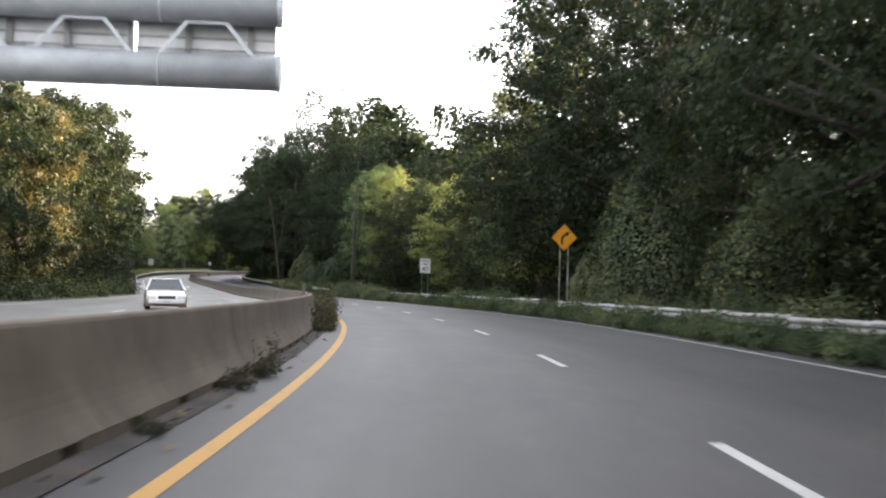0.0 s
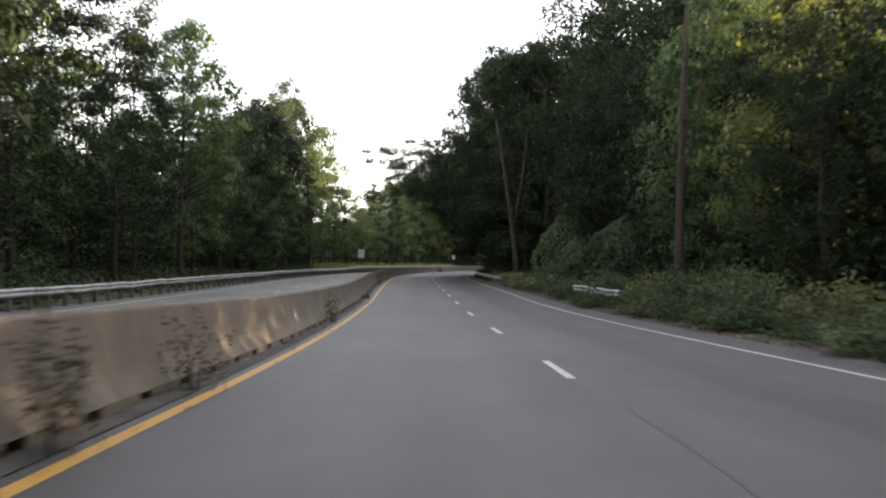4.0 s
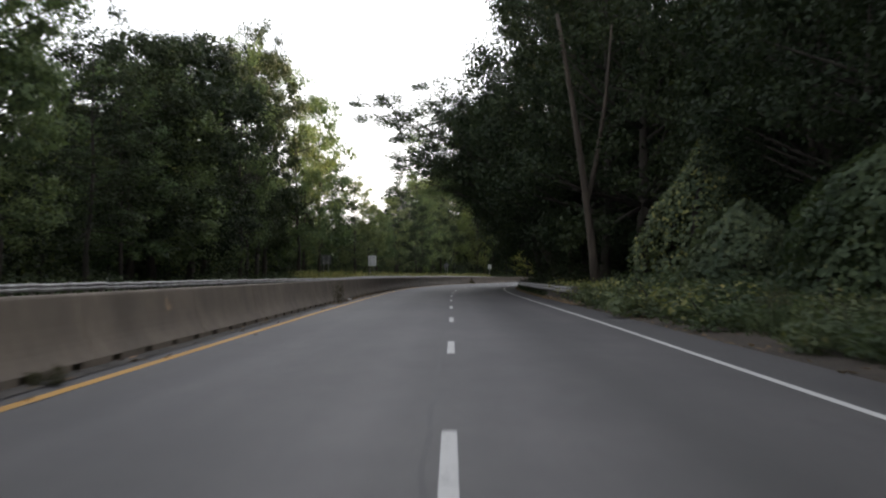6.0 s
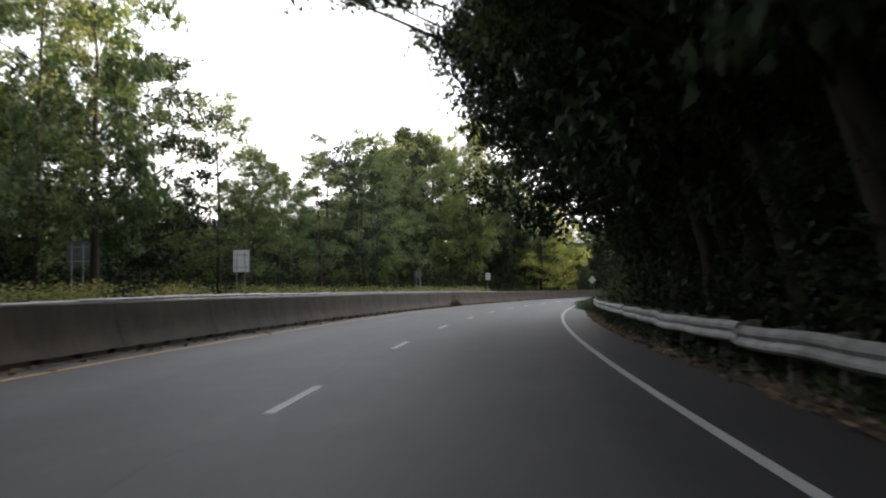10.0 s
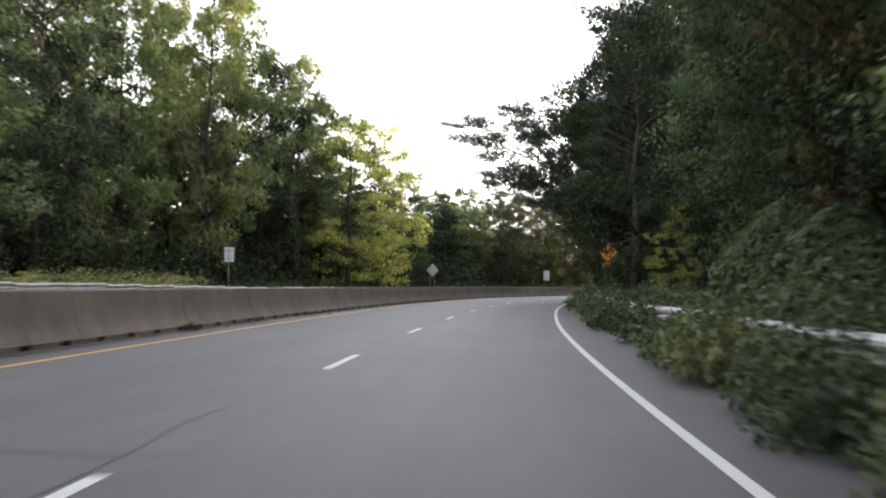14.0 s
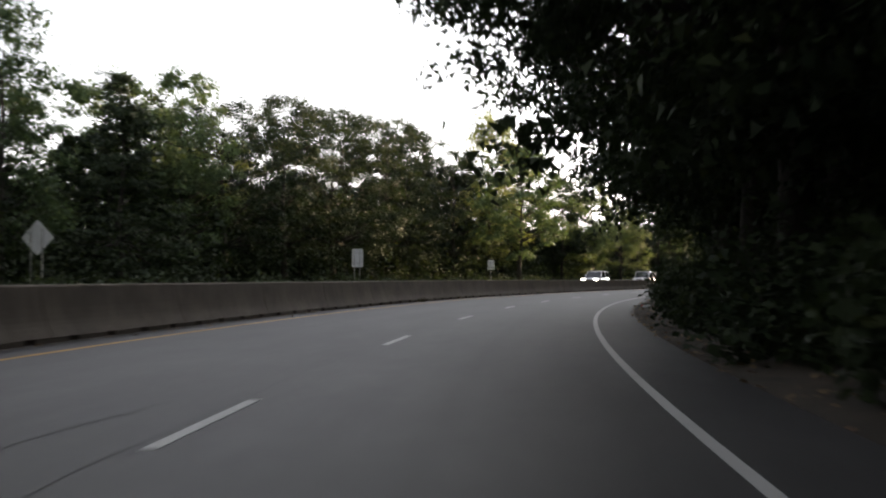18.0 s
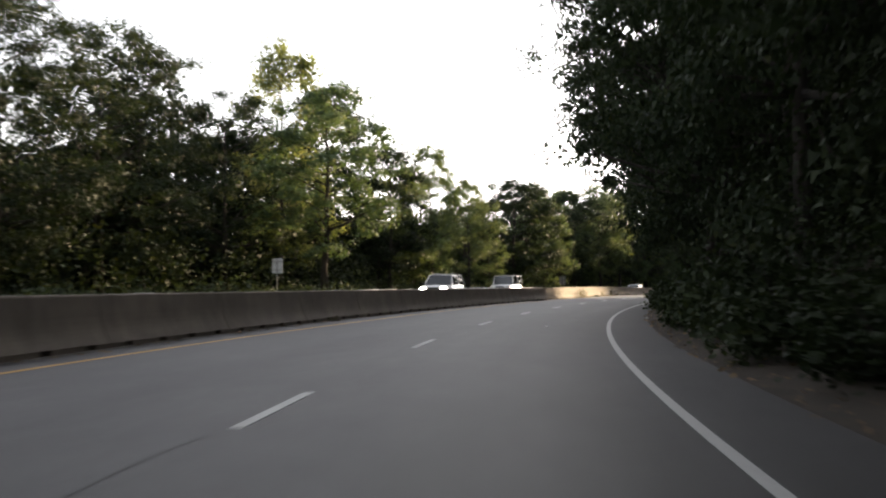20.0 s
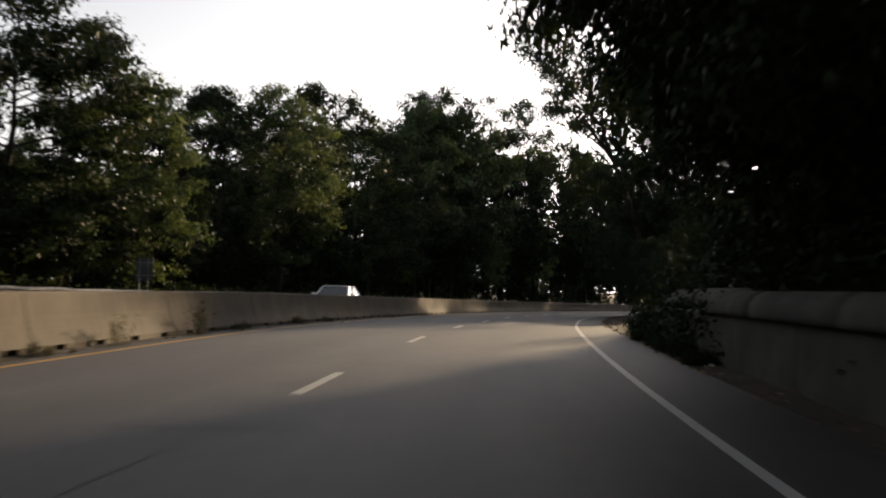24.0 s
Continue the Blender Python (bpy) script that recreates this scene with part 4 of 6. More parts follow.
def weed_mesh(seed, radius, height, n, mat, leafy=3):
    """Upright stalks with small leaves: tall grass and dry weeds."""
    rng = np.random.default_rng(seed)
    base = rng.normal(size=(n, 2)) * radius * 0.5
    tip = base + rng.normal(size=(n, 2)) * height * 0.22
    h = height * rng.uniform(0.45, 1.0, n)
    sh = Shape()
    for i in range(n):
        b0, t0 = Vector((*base[i], -0.03)), Vector((*tip[i], h[i]))
        w = Vector((rng.normal(), rng.normal(), 0)).normalized() * 0.012
        m0 = b0.lerp(t0, 0.55) + Vector((0, 0, 0.1 * h[i]))
        k = len(sh.v)
        sh.v += [tuple(b0 - w), tuple(b0 + w), tuple(m0 + w), tuple(m0 - w), tuple(t0)]
        sh.f += [(k, k + 1, k + 2, k + 3), (k + 3, k + 2, k + 4)]
        for j in range(leafy):
            q = b0.lerp(t0, rng.uniform(0.25, 1.0)) + Vector(rng.normal(size=3) * 0.05)
            d = Vector(rng.normal(size=3)).normalized() * rng.uniform(0.05, 0.11)
            e2 = d.cross(Vector(rng.normal(size=3))).normalized() * 0.022
            k = len(sh.v)
            sh.v += [tuple(q), tuple(q + d * .5 + e2), tuple(q + d), tuple(q + d * .5 - e2)]
            sh.f.append((k, k + 1, k + 2, k + 3))
    return sh.mesh("foliage", mat)


SHRUBS = {
    "low": [shrub_mesh(101 + i, 1.25, 0.95, 1900, 0.07, (M_SHRUB, M_IVY, M_SHRUB)[i], 16) for i in range(3)],
    "mid": [shrub_mesh(111 + i, 1.5, 1.9, 2500, 0.085, (M_IVY, M_SHRUB)[i], 18) for i in range(2)],
    "tall": [shrub_mesh(121 + i, 1.9, 4.2, 2400, 0.135, (M_LEAF, M_LEAFSHADE)[i], 20) for i in range(2)],
    "shade": [shrub_mesh(125 + i, 1.6, 2.3, 2000, 0.105, M_LEAFSHADE, 18) for i in range(2)],
    "weed": [weed_mesh(131 + i, 0.8, 1.1, 120, (M_SHRUB, M_WEED)[i]) for i in range(2)],
}
STEMS = {"low": stems(1, 1.2, 0.8), "mid": stems(2, 1.4, 1.6), "tall": stems(3, 1.7, 3.4), "shade": stems(5, 1.4, 1.9), "weed": stems(4, 0.5, 0.7, 4)}
SHRUB_LABEL = {
    "low": "low green shrub tangled with vines beside the road",
    "mid": "leafy green roadside bush overgrown with vines",
    "tall": "tall dark bush filling the space under the trees",
    "shade": "leafy bush under the trees, deep shade put into its leaf colour",
    "weed": "clump of tall grass and dry weeds on the verge",
}


def shrub(kind, s, d, size=1.0, rnd=random, tall=1.0, z=None):
    me = SHRUBS[kind][rnd.randrange(len(SHRUBS[kind]))]
    ob = thing("weeds" if kind == "weed" else "shrub", Matrix.Identity(4), SHRUB_LABEL[kind], "weeds" if kind == "weed" else "shrub", "verge weeds" if kind == "weed" else "verge shrubs")
    ob.matrix_basis = stand(s, d, (terrain(s, d) if z is None else z) - 0.05, rnd.uniform(0, 360)) @ Matrix.Diagonal((size, size, size * tall, 1))
    part("foliage", me, None, ob)
    part("stem", STEMS[kind], None, ob)
    return ob


def undergrowth():
    rnd = random.Random(21)
    # near strip on our side: start, end, nearest and farthest offset, kind, size, gap
    belts = ((-6, 92, 6.0, 6.2, "low", 0.6, 1.15), (20, 78, 7.2, 8.6, "mid", 0.7, 5.0), (92, 142, 5.7, 6.9, "low", 0.85, 2.2), (98, 142, 7.2, 9.4, "mid", 0.8, 5.0),
             (142, 186, 6.0, 7.4, "weed", 0.8, 2.6), (142, 180, 6.2, 9.0, "low", 1.15, 1.8), (186, 262, 6.1, 6.6, "low", 0.45, 2.6),
             (262, 300, 5.35, 5.75, "low", 0.72, 1.6), (296, 345, 5.75, 6.2, "low", 0.90, 1.35), (318, 345, 6.6, 7.3, "mid", 0.5, 1.8), (266, 318, 6.7, 7.8, "mid", 0.85, 2.8), (318, 345, 7.4, 8.6, "mid", 0.62, 2.4), (345, 480, 6.5, 7.6, "shade", 0.85, 2.9),
             (480, 512, 7.2, 8.6, "shade", 1.0, 3.6), (522, 533, 5.45, 5.6, "shade", 0.2, 2.2), (531, 537, 6.0, 6.8, "shade", 0.4, 1.2), (486, 512, 6.6, 7.0, "shade", 0.34, 2.6))
    for s0, s1, d0, d1, kind, size, gap in belts:
        s = s0 + rnd.uniform(0, gap)
        while s < s1:
            if kind == "shade" and 346 < s < 365:
                s += 1.0
                continue
            shrub(kind, s, rnd.uniform(d0, d1), size * rnd.uniform(0.75, 1.25), rnd, rnd.uniform(0.8, 1.25) * (1.6 if s < 92 and kind == "low" else 1.18 if s > 298 and kind == "low" else 1.0))
            s += gap * rnd.uniform(0.6, 1.4)


undergrowth()
for k in range(4):
    shrub("shade", 508.9 + 0.9 * k, 5.75 + 0.25 * (k % 2), 0.40, random.Random(500 + k), 1.0)
for k in range(12):
    shrub("low", 350.0 + 1.1 * k, 5.7 + 0.3 * (k % 3), 0.9, random.Random(300 + k), 1.4)


def far_undergrowth():
    """Bushes and weeds at the foot of the woods across the road, grown into one another."""
    rng = np.random.default_rng(31)
    cen = []
    for s0, s1, d0, d1, r, h, gap, n in ((20, 125, 0.6, 2.2, 1.3, 1.2, 2.6, 420), (118, 748, 1.9, 3.0, 1.2, 0.95, 2.8, 360), (30, 748, 4.6, 7.0, 1.5, 1.3, 3.8, 400)):
        s = s0
        while s < s1:
            d = lerp(s, OUTER) - rng.uniform(d0, d1)
            k = rng.uniform(0.7, 1.3)
            p = at(s, d, terrain(s, d))
            v = rng.normal(size=(n, 3))
            v /= np.linalg.norm(v, axis=1)[:, None]
            v *= rng.uniform(0.6, 1.1, (n, 1)) * (1 + 0.25 * np.sin(5 * np.arctan2(v[:, 1], v[:, 0]) + s))[:, None]
            cen.append(np.array(p) + v * np.array([r * k, r * k, h * k * 0.9]) + np.array([0, 0, h * k * 0.1]))
            s += gap * rng.uniform(0.6, 1.4)
    c = np.concatenate(cen)
    tagged(new("undergrowth", quad_mesh("undergrowth", c, 0.17, M_SHRUBSHADE, 0.5, rng, fine=True)), "tangled green bushes and weeds along the foot of the woods, shade in their colour", "shrubs", kind="stuff")


far_undergrowth()


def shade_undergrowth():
    """Bushes grown into one another in the near wood, shade put into their colour."""
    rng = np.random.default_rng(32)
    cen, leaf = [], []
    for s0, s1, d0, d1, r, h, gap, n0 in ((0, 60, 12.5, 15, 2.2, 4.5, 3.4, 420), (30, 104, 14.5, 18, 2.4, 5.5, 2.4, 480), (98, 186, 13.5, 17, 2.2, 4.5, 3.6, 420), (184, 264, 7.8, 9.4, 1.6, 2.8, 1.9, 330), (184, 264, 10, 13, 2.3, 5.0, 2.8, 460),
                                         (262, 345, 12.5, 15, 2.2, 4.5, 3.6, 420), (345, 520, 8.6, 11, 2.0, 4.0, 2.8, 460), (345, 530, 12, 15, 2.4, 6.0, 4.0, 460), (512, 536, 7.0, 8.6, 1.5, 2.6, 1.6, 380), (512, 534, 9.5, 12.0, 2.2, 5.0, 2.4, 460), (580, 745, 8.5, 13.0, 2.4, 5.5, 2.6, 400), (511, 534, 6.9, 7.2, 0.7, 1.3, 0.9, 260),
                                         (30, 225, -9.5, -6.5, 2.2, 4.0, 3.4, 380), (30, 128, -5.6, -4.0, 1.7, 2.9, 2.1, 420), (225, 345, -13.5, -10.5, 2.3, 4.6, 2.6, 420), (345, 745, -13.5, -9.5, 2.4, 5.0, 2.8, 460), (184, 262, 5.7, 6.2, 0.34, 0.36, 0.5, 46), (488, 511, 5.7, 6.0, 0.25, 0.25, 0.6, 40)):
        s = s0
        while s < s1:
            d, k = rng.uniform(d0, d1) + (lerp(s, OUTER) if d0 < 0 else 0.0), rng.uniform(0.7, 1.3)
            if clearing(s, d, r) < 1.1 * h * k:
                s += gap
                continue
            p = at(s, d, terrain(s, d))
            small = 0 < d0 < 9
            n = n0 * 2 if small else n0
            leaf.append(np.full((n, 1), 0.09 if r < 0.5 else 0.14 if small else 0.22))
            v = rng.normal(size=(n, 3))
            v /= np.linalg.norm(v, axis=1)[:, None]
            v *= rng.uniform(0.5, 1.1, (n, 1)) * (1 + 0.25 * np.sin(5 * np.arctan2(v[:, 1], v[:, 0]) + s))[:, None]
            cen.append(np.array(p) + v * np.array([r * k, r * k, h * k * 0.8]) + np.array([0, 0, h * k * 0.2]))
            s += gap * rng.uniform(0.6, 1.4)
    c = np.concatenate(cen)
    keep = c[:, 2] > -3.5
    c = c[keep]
    tagged(new("undergrowth", quad_mesh("undergrowth", np.array(c), np.concatenate(leaf)[keep], M_LEAFSHADE, 0.5, rng, fine=True)), "bushes and saplings under the trees, shade put into their leaf colour", "shrubs", kind="stuff")


shade_undergrowth()


def goldenrod():
    """Weeds gone to yellow flower: behind the far guardrail, and below the vines on the near verge."""
    rng = np.random.default_rng(8)
    for s0, s1, count, far, label in ((228, 348, 420, True, "yellow-green goldenrod and weeds behind the far guardrail"), (146, 180, 90, False, "yellow-green goldenrod and grass on the near verge")):
        cen = []
        for _ in range(count):
            s = rng.uniform(s0, s1)
            d = lerp(s, OUTER) - rng.uniform(0.2, 2.2) if far else rng.uniform(5.9, 8.2)
            p = np.array(at(s, d, terrain(s, d)))
            n, tall = 60, rng.uniform(1.1, 1.75) if far else rng.uniform(0.5, 1.0)
            cen.append(p + rng.normal(size=(n, 3)) * np.array([0.4, 0.4, 0.08]) + np.stack([np.zeros(n), np.zeros(n), tall * rng.uniform(0.1, 1.0, n) ** 0.6], 1))
        tagged(new("goldenrod", quad_mesh("goldenrod", np.concatenate(cen), 0.10, M_GOLD, 0.5, rng)), label, "weeds", kind="stuff")


M_GOLD = leaf_material("goldenrod_flower", ((0.0, (0.12, 0.155, 0.04)), (1.0, (0.20, 0.19, 0.045))), 0.35, value=1.15)
goldenrod()



def vine_mound(s, d, radius, height, seed, mat, label, peak=0.0, leaf=0.15):
    """A tree swallowed by climbing vines: a draped, lumpy leaf shell over a dead trunk. peak: how far it is drawn up to a point."""
    rng = np.random.default_rng(seed)
    n = 9000
    f, a = rng.uniform(0, 1, n) ** 0.9, rng.uniform(0, 6.283, n)
    dome = np.interp(f, [0, .3, .6, .8, .93, 1], [1.0, 1.02, 0.88, 0.64, 0.36, 0.04])
    spire = np.interp(f, [0, .3, .52, .68, .85, 1], [1.0, 1.0, 0.80, 0.44, 0.22, 0.03])
    prof = dome * (1 - peak) + spire * peak
    lump = np.array([1 + 0.30 * noise.noise(Vector((1.6 * math.cos(q), 1.6 * math.sin(q), 3.0 * g + seed))) + 0.16 * noise.noise(Vector((4 * math.cos(q), 4 * math.sin(q), 7.0 * g + seed))) for q, g in zip(a, f)])
    r = radius * prof * lump * rng.uniform(0.90, 1.05, n)
    lean = peak * 0.35 * radius * f ** 2
    c = np.stack([r * np.cos(a) + lean, r * np.sin(a) - lean, height * f * (1 + 0.06 * np.sin(4 * a))], 1)
    way = np.stack([np.cos(a), np.sin(a), 0.25 + 0.6 * f], 1)
    ob = thing("vine_covered_tree", stand(s, d, terrain(s, d) - .1, 20.0), label, "tree", "vine covered trees")
    part("foliage", quad_mesh("foliage", c, leaf, mat, 0.1, rng, 1.4, 1.3, way), None, ob)
    part("trunk", Shape().path([(0, 0, 0), (.1, 0, height * .5), (lean.max() * .8, -lean.max() * .8, height * .9)], [0.2, 0.15, 0.05], 7), M_BARK, ob)


vine_mound(53.5, 13.6, 3.0, 8.6, 3, M_IVY, "trees smothered in pale green climbing vines")
vine_mound(44, 14.8, 2.4, 6.4, 4, M_VINE, "sloping mound of green vines over dead branches", 0.7)
vine_mound(60.5, 13.2, 1.8, 5.0, 9, M_IVY, "vine-draped sapling beside the warning sign", 0.4)
vine_mound(167.5, 10.6, 2.6, 8.2, 5, M_VINE, "pointed ivy-covered tree with some yellow leaves", 1.0)
vine_mound(159.0, 10.4, 2.0, 3.6, 6, M_IVY, "rounded mound of ivy at the wood's edge")
vine_mound(150.0, 12.2, 3.0, 4.6, 7, M_SHRUB, "broad low mound of vines under the trees")
vine_mound(313, 8.6, 1.5, 2.9, 8, M_LEAF, "spreading bush with drooping compound leaves", leaf=0.095)
vine_mound(308.5, 8.4, 1.3, 2.5, 10, M_LEAF, "spreading bush with drooping compound leaves", leaf=0.095)


def leaning_trunk(s, d, tall, lean, r, label):
    ob = thing("bare_tree", stand(s, d, terrain(s, d) - 0.1, 0), label, "tree", "bare trunks")
    sh = Shape()
    pts = [Vector((lean * tall * f ** 1.3, 0.12 * math.sin(5 * f), tall * f)) for f in np.linspace(0, 1, 7)]
    sh.path(pts, [r * (1.3 if i == 0 else 1.0 - 0.1 * i) for i in range(7)], 10)
    part("trunk", sh, M_BARKMID, ob, "", True)
    fork = Shape()
    fork.path([pts[2], pts[2] + Vector((0.5, 0.3, 2.2)), pts[2] + Vector((1.0, 0.2, 5.5)), pts[2] + Vector((1.3, 0, 9.5))], [r * .6, r * .5, r * .38, r * .2], 8)
    part("limb", fork, M_BARKMID, ob, "", True)


leaning_trunk(176, 7.6, 15, -0.14, 0.24, "bare brown leaning trunk forking above the guardrail")
leaning_trunk(131, 10.8, 14, 0.02, 0.26, "straight brown trunk rising from the vines")
leaning_trunk(194, 8.4, 15, -0.12, 0.20, "bare grey-brown trunk leaning over the guardrail")
leaning_trunk(303, 9.6, 9, -0.05, 0.14, "thin bare trunk beside the bushes")
leaning_trunk(236, 9.4, 14, 0.03, 0.15, "slim dark trunk in the shade")


def fallen_branch():
    ob = thing("fallen_branch", stand(239, 8.6, 0.35, 4), "broken pale dead branch leaning over the guardrail", "branch")
    sh = Shape()
    sh.path([(1.0, -6.5, 0.15), (0.6, -3.5, 0.6), (0.2, 0.5, 1.25), (0.0, 3.2, 2.1)], [0.05, 0.10, 0.14, 0.12], 7)
    part("limb", sh, M_BARKWARM, ob, "", True)
    tw = Shape()
    tw.path([(0.3, -1.0, 1.0), (-0.3, -1.6, 1.3), (-0.6, -2.6, 1.2)], [0.05, 0.03, 0.012], 5)
    part("twig", tw, M_BARKWARM, ob)


fallen_branch()


def plume(seed, radius, height, n, fine):
    """Wispy dry stalks with fine seed heads and small leaves."""
    rng = np.random.default_rng(seed)
    base = rng.normal(size=(n, 2)) * radius * 0.5
    tip = base + rng.normal(size=(n, 2)) * height * 0.12
    h = height * rng.uniform(0.5, 1.0, n)
    k = rng.integers(0, n, fine)
    f = rng.uniform(0.12, 1.0, fine) ** 0.8
    p = np.concatenate([base[k] + (tip - base)[k] * f[:, None], (h[k] * f)[:, None]], 1) + rng.normal(size=(fine, 3)) * 0.035
    me = quad_mesh("foliage", p, 0.032, M_WEED, 0.3, rng, 0.3, 1.9)
    sh = Shape()
    sh.v = [tuple(v.co) for v in me.vertices]
    sh.f = [tuple(q.vertices) for q in me.polygons]
    for i in range(n):
        a, t = Vector((*base[i], -0.03)), Vector((*tip[i], h[i]))
        w = Vector((rng.normal(), rng.normal(), 0)).normalized() * 0.005
        j = len(sh.v)
        sh.v += [tuple(a - w), tuple(a + w), tuple(t)]
        sh.f.append((j, j + 1, j + 2))
    return sh.mesh("foliage", M_WEED)


def barrier_weeds():
    """Dry weeds rooted in the grit at the foot of the median barrier."""
    rnd = random.Random(3)
    tall = [plume(201 + i, 0.30, 1.0, 30, 380) for i in range(3)]
    bushy = [shrub_mesh(211 + i, 0.42, 0.55, 700, 0.042, M_WEED, 9) for i in range(2)]
    spots = [(8.8, .35), (12.5, .5), (14.2, .6), (15.5, .5), (28.2, .75), (29.0, .85), (29.7, .6)] + [(30.4 + 0.8 * k, 0.95 + 0.012 * k + 0.22 * math.sin(k * 2.1)) for k in range(16)] + [(54.3, 1.3), (55.0, 1.2), (62.0, .6), (65.6, 1.0), (66.4, .5)]
    spots += [(73.5, 1.0), (75.2, 1.05), (79.5, 1.4), (84, .55), (89.2, 1.05), (93.4, .9), (111.5, .9), (134, .5), (167, 1.05), (282, 1.1), (315, .5), (365, .4), (425, .5), (452, .45), (512.5, .9), (514, .95), (520, .5), (523, .6), (527.5, .8), (531, .5), (537, .6), (541, .5)]
    for s, k in spots:
        ob = thing("weeds", Matrix.Identity(4), "dry brown-green weeds growing at the foot of the concrete barrier", "weeds", "barrier weeds")
        ob.matrix_basis = stand(s, lerp(s, FACE) + 0.22, 0.01, rnd.uniform(0, 360)) @ Matrix.Diagonal((min(k, 1.1), min(k, 1.1), k, 1))
        part("foliage", tall[rnd.randrange(3)] if k > 0.85 or rnd.random() < 0.3 else bushy[rnd.randrange(2)], None, ob)
        if k > 0.85 and rnd.random() < 0.12:
            part("foliage", bushy[rnd.randrange(2)], None, ob)
        part("stem", STEMS["weed"], None, ob).scale = (0.4, 0.4, 0.7)


barrier_weeds()


def marker_post():
    ob = thing("marker_post", stand(30.0, lerp(30.0, FACE) - 0.36, 0.95), "short weathered steel post bolted on top of the barrier", "post")
    part("plate", Shape().box(-0.10, -0.10, 0.0, 0.10, 0.10, 0.014), M_POST, ob)
    sh = Shape()
    sh.box(-0.045, -0.05, 0.014, 0.045, -0.035, 0.34)
    sh.box(-0.045, 0.035, 0.014, 0.045, 0.05, 0.34)
    sh.box(-0.007, -0.035, 0.014, 0.007, 0.035, 0.34)
    part("post", sh, M_POST, ob)


marker_post()


def litter():
    rng = np.random.default_rng(77)
    n = 9600
    s, d = np.where(rng.uniform(0, 1, n) < 0.55, rng.uniform(-5, 560, n), rng.uniform(165, 262, n)), np.abs(rng.normal(size=n)) * 0.55
    c = []
    for i in range(n):
        x = lerp(s[i], WHITE) + 1.35 - 0.25 + d[i] if i % 4 else lerp(s[i], FACE) + 0.05 + d[i] * 0.5
        p = at(s[i], x, max(terrain(s[i], x), 0.0) + 0.02)
        c.append((p.x, p.y, p.z))
    me = quad_mesh("fallen_leaves", np.array(c), 0.075, M_DRYLEAF, 3.0, rng)
    ob = new("fallen_leaves", me)
    tagged(ob, "brown fallen leaves scattered along the road's edges", "leaves", kind="stuff")


litter()


# ---------------------------------------------------------------- road wear
def crack(s0, s1, d0, wander, width, seed, label):
    rnd = random.Random(seed)
    sh = Shape()
    n = max(4, int((s1 - s0) / 0.8))
    rows = []
    for i in range(n + 1):
        s = s0 + (s1 - s0) * i / n
        d = d0 + wander * noise.noise(Vector((s * 0.35, seed, 0))) + wander * .5 * noise.noise(Vector((s * 1.4, seed, 3)))
        w = width * (0.4 + 0.9 * rnd.random()) * (0.3 if i in (0, n) else 1)
        rows.append((at(s, d - w / 2, 0.0045), at(s, d + w / 2, 0.0045)))
    k = 0
    for a0, b0 in rows:
        sh.v += [tuple(a0), tuple(b0)]
    for i in range(n):
        sh.f.append((2 * i, 2 * i + 1, 2 * i + 3, 2 * i + 2))
    ob = new("road_crack", sh.mesh("road_crack", M_TAR))
    tagged(ob, label, "road crack", "road cracks", "structure")


for k, (s0, s1) in enumerate(((20.5, 27), (31.5, 37), (54, 60), (65, 82), (87, 93), (98, 170), (176, 214), (219, 226), (241, 262), (286, 300), (318, 345), (352, 369), (374, 400), (405, 426), (430, 480), (486, 506), (508, 526))):
    crack(s0, s1, -0.16 if s0 > 90 else 0.12, 0.16, 0.045, k + 1, "dark sealed seam running along the lane line")
for k, (s0, s1, d0) in enumerate(((226, 236, 1.6), (371, 384, -0.9), (262, 270, -2.0), (508, 514, 1.6), (512, 515, -2.4))):
    crack(s0, s1, d0, 0.5, 0.05, 40 + k, "dark wandering crack in the asphalt")


def cross_crack(s, d0, d1, seed):
    sh = Shape()
    n = 14
    for i in range(n + 1):
        d = d0 + (d1 - d0) * i / n
        q = s + 0.18 * noise.noise(Vector((d * 1.3, seed, 7)))
        sh.v += [tuple(at(q, d, 0.0046)), tuple(at(q + 0.04, d, 0.0046))]
    for i in range(n):
        sh.f.append((2 * i, 2 * i + 1, 2 * i + 3, 2 * i + 2))
    tagged(new("road_crack", sh.mesh("road_crack", M_TAR)), "thin crack across the carriageway", "road crack", "road cracks", "structure")


for k, (s, a0, a1) in enumerate(((12, -3.5, -1), (268.5, 0.2, 3.6), (297, -3.6, 0.3), (346, 0.4, 3.0), (513, -1.2, 1.2), (517, -1.5, 1.5), (522, -3.8, 0.2), (128, -2.5, -1.4))):
    cross_crack(s, a0, a1, k)


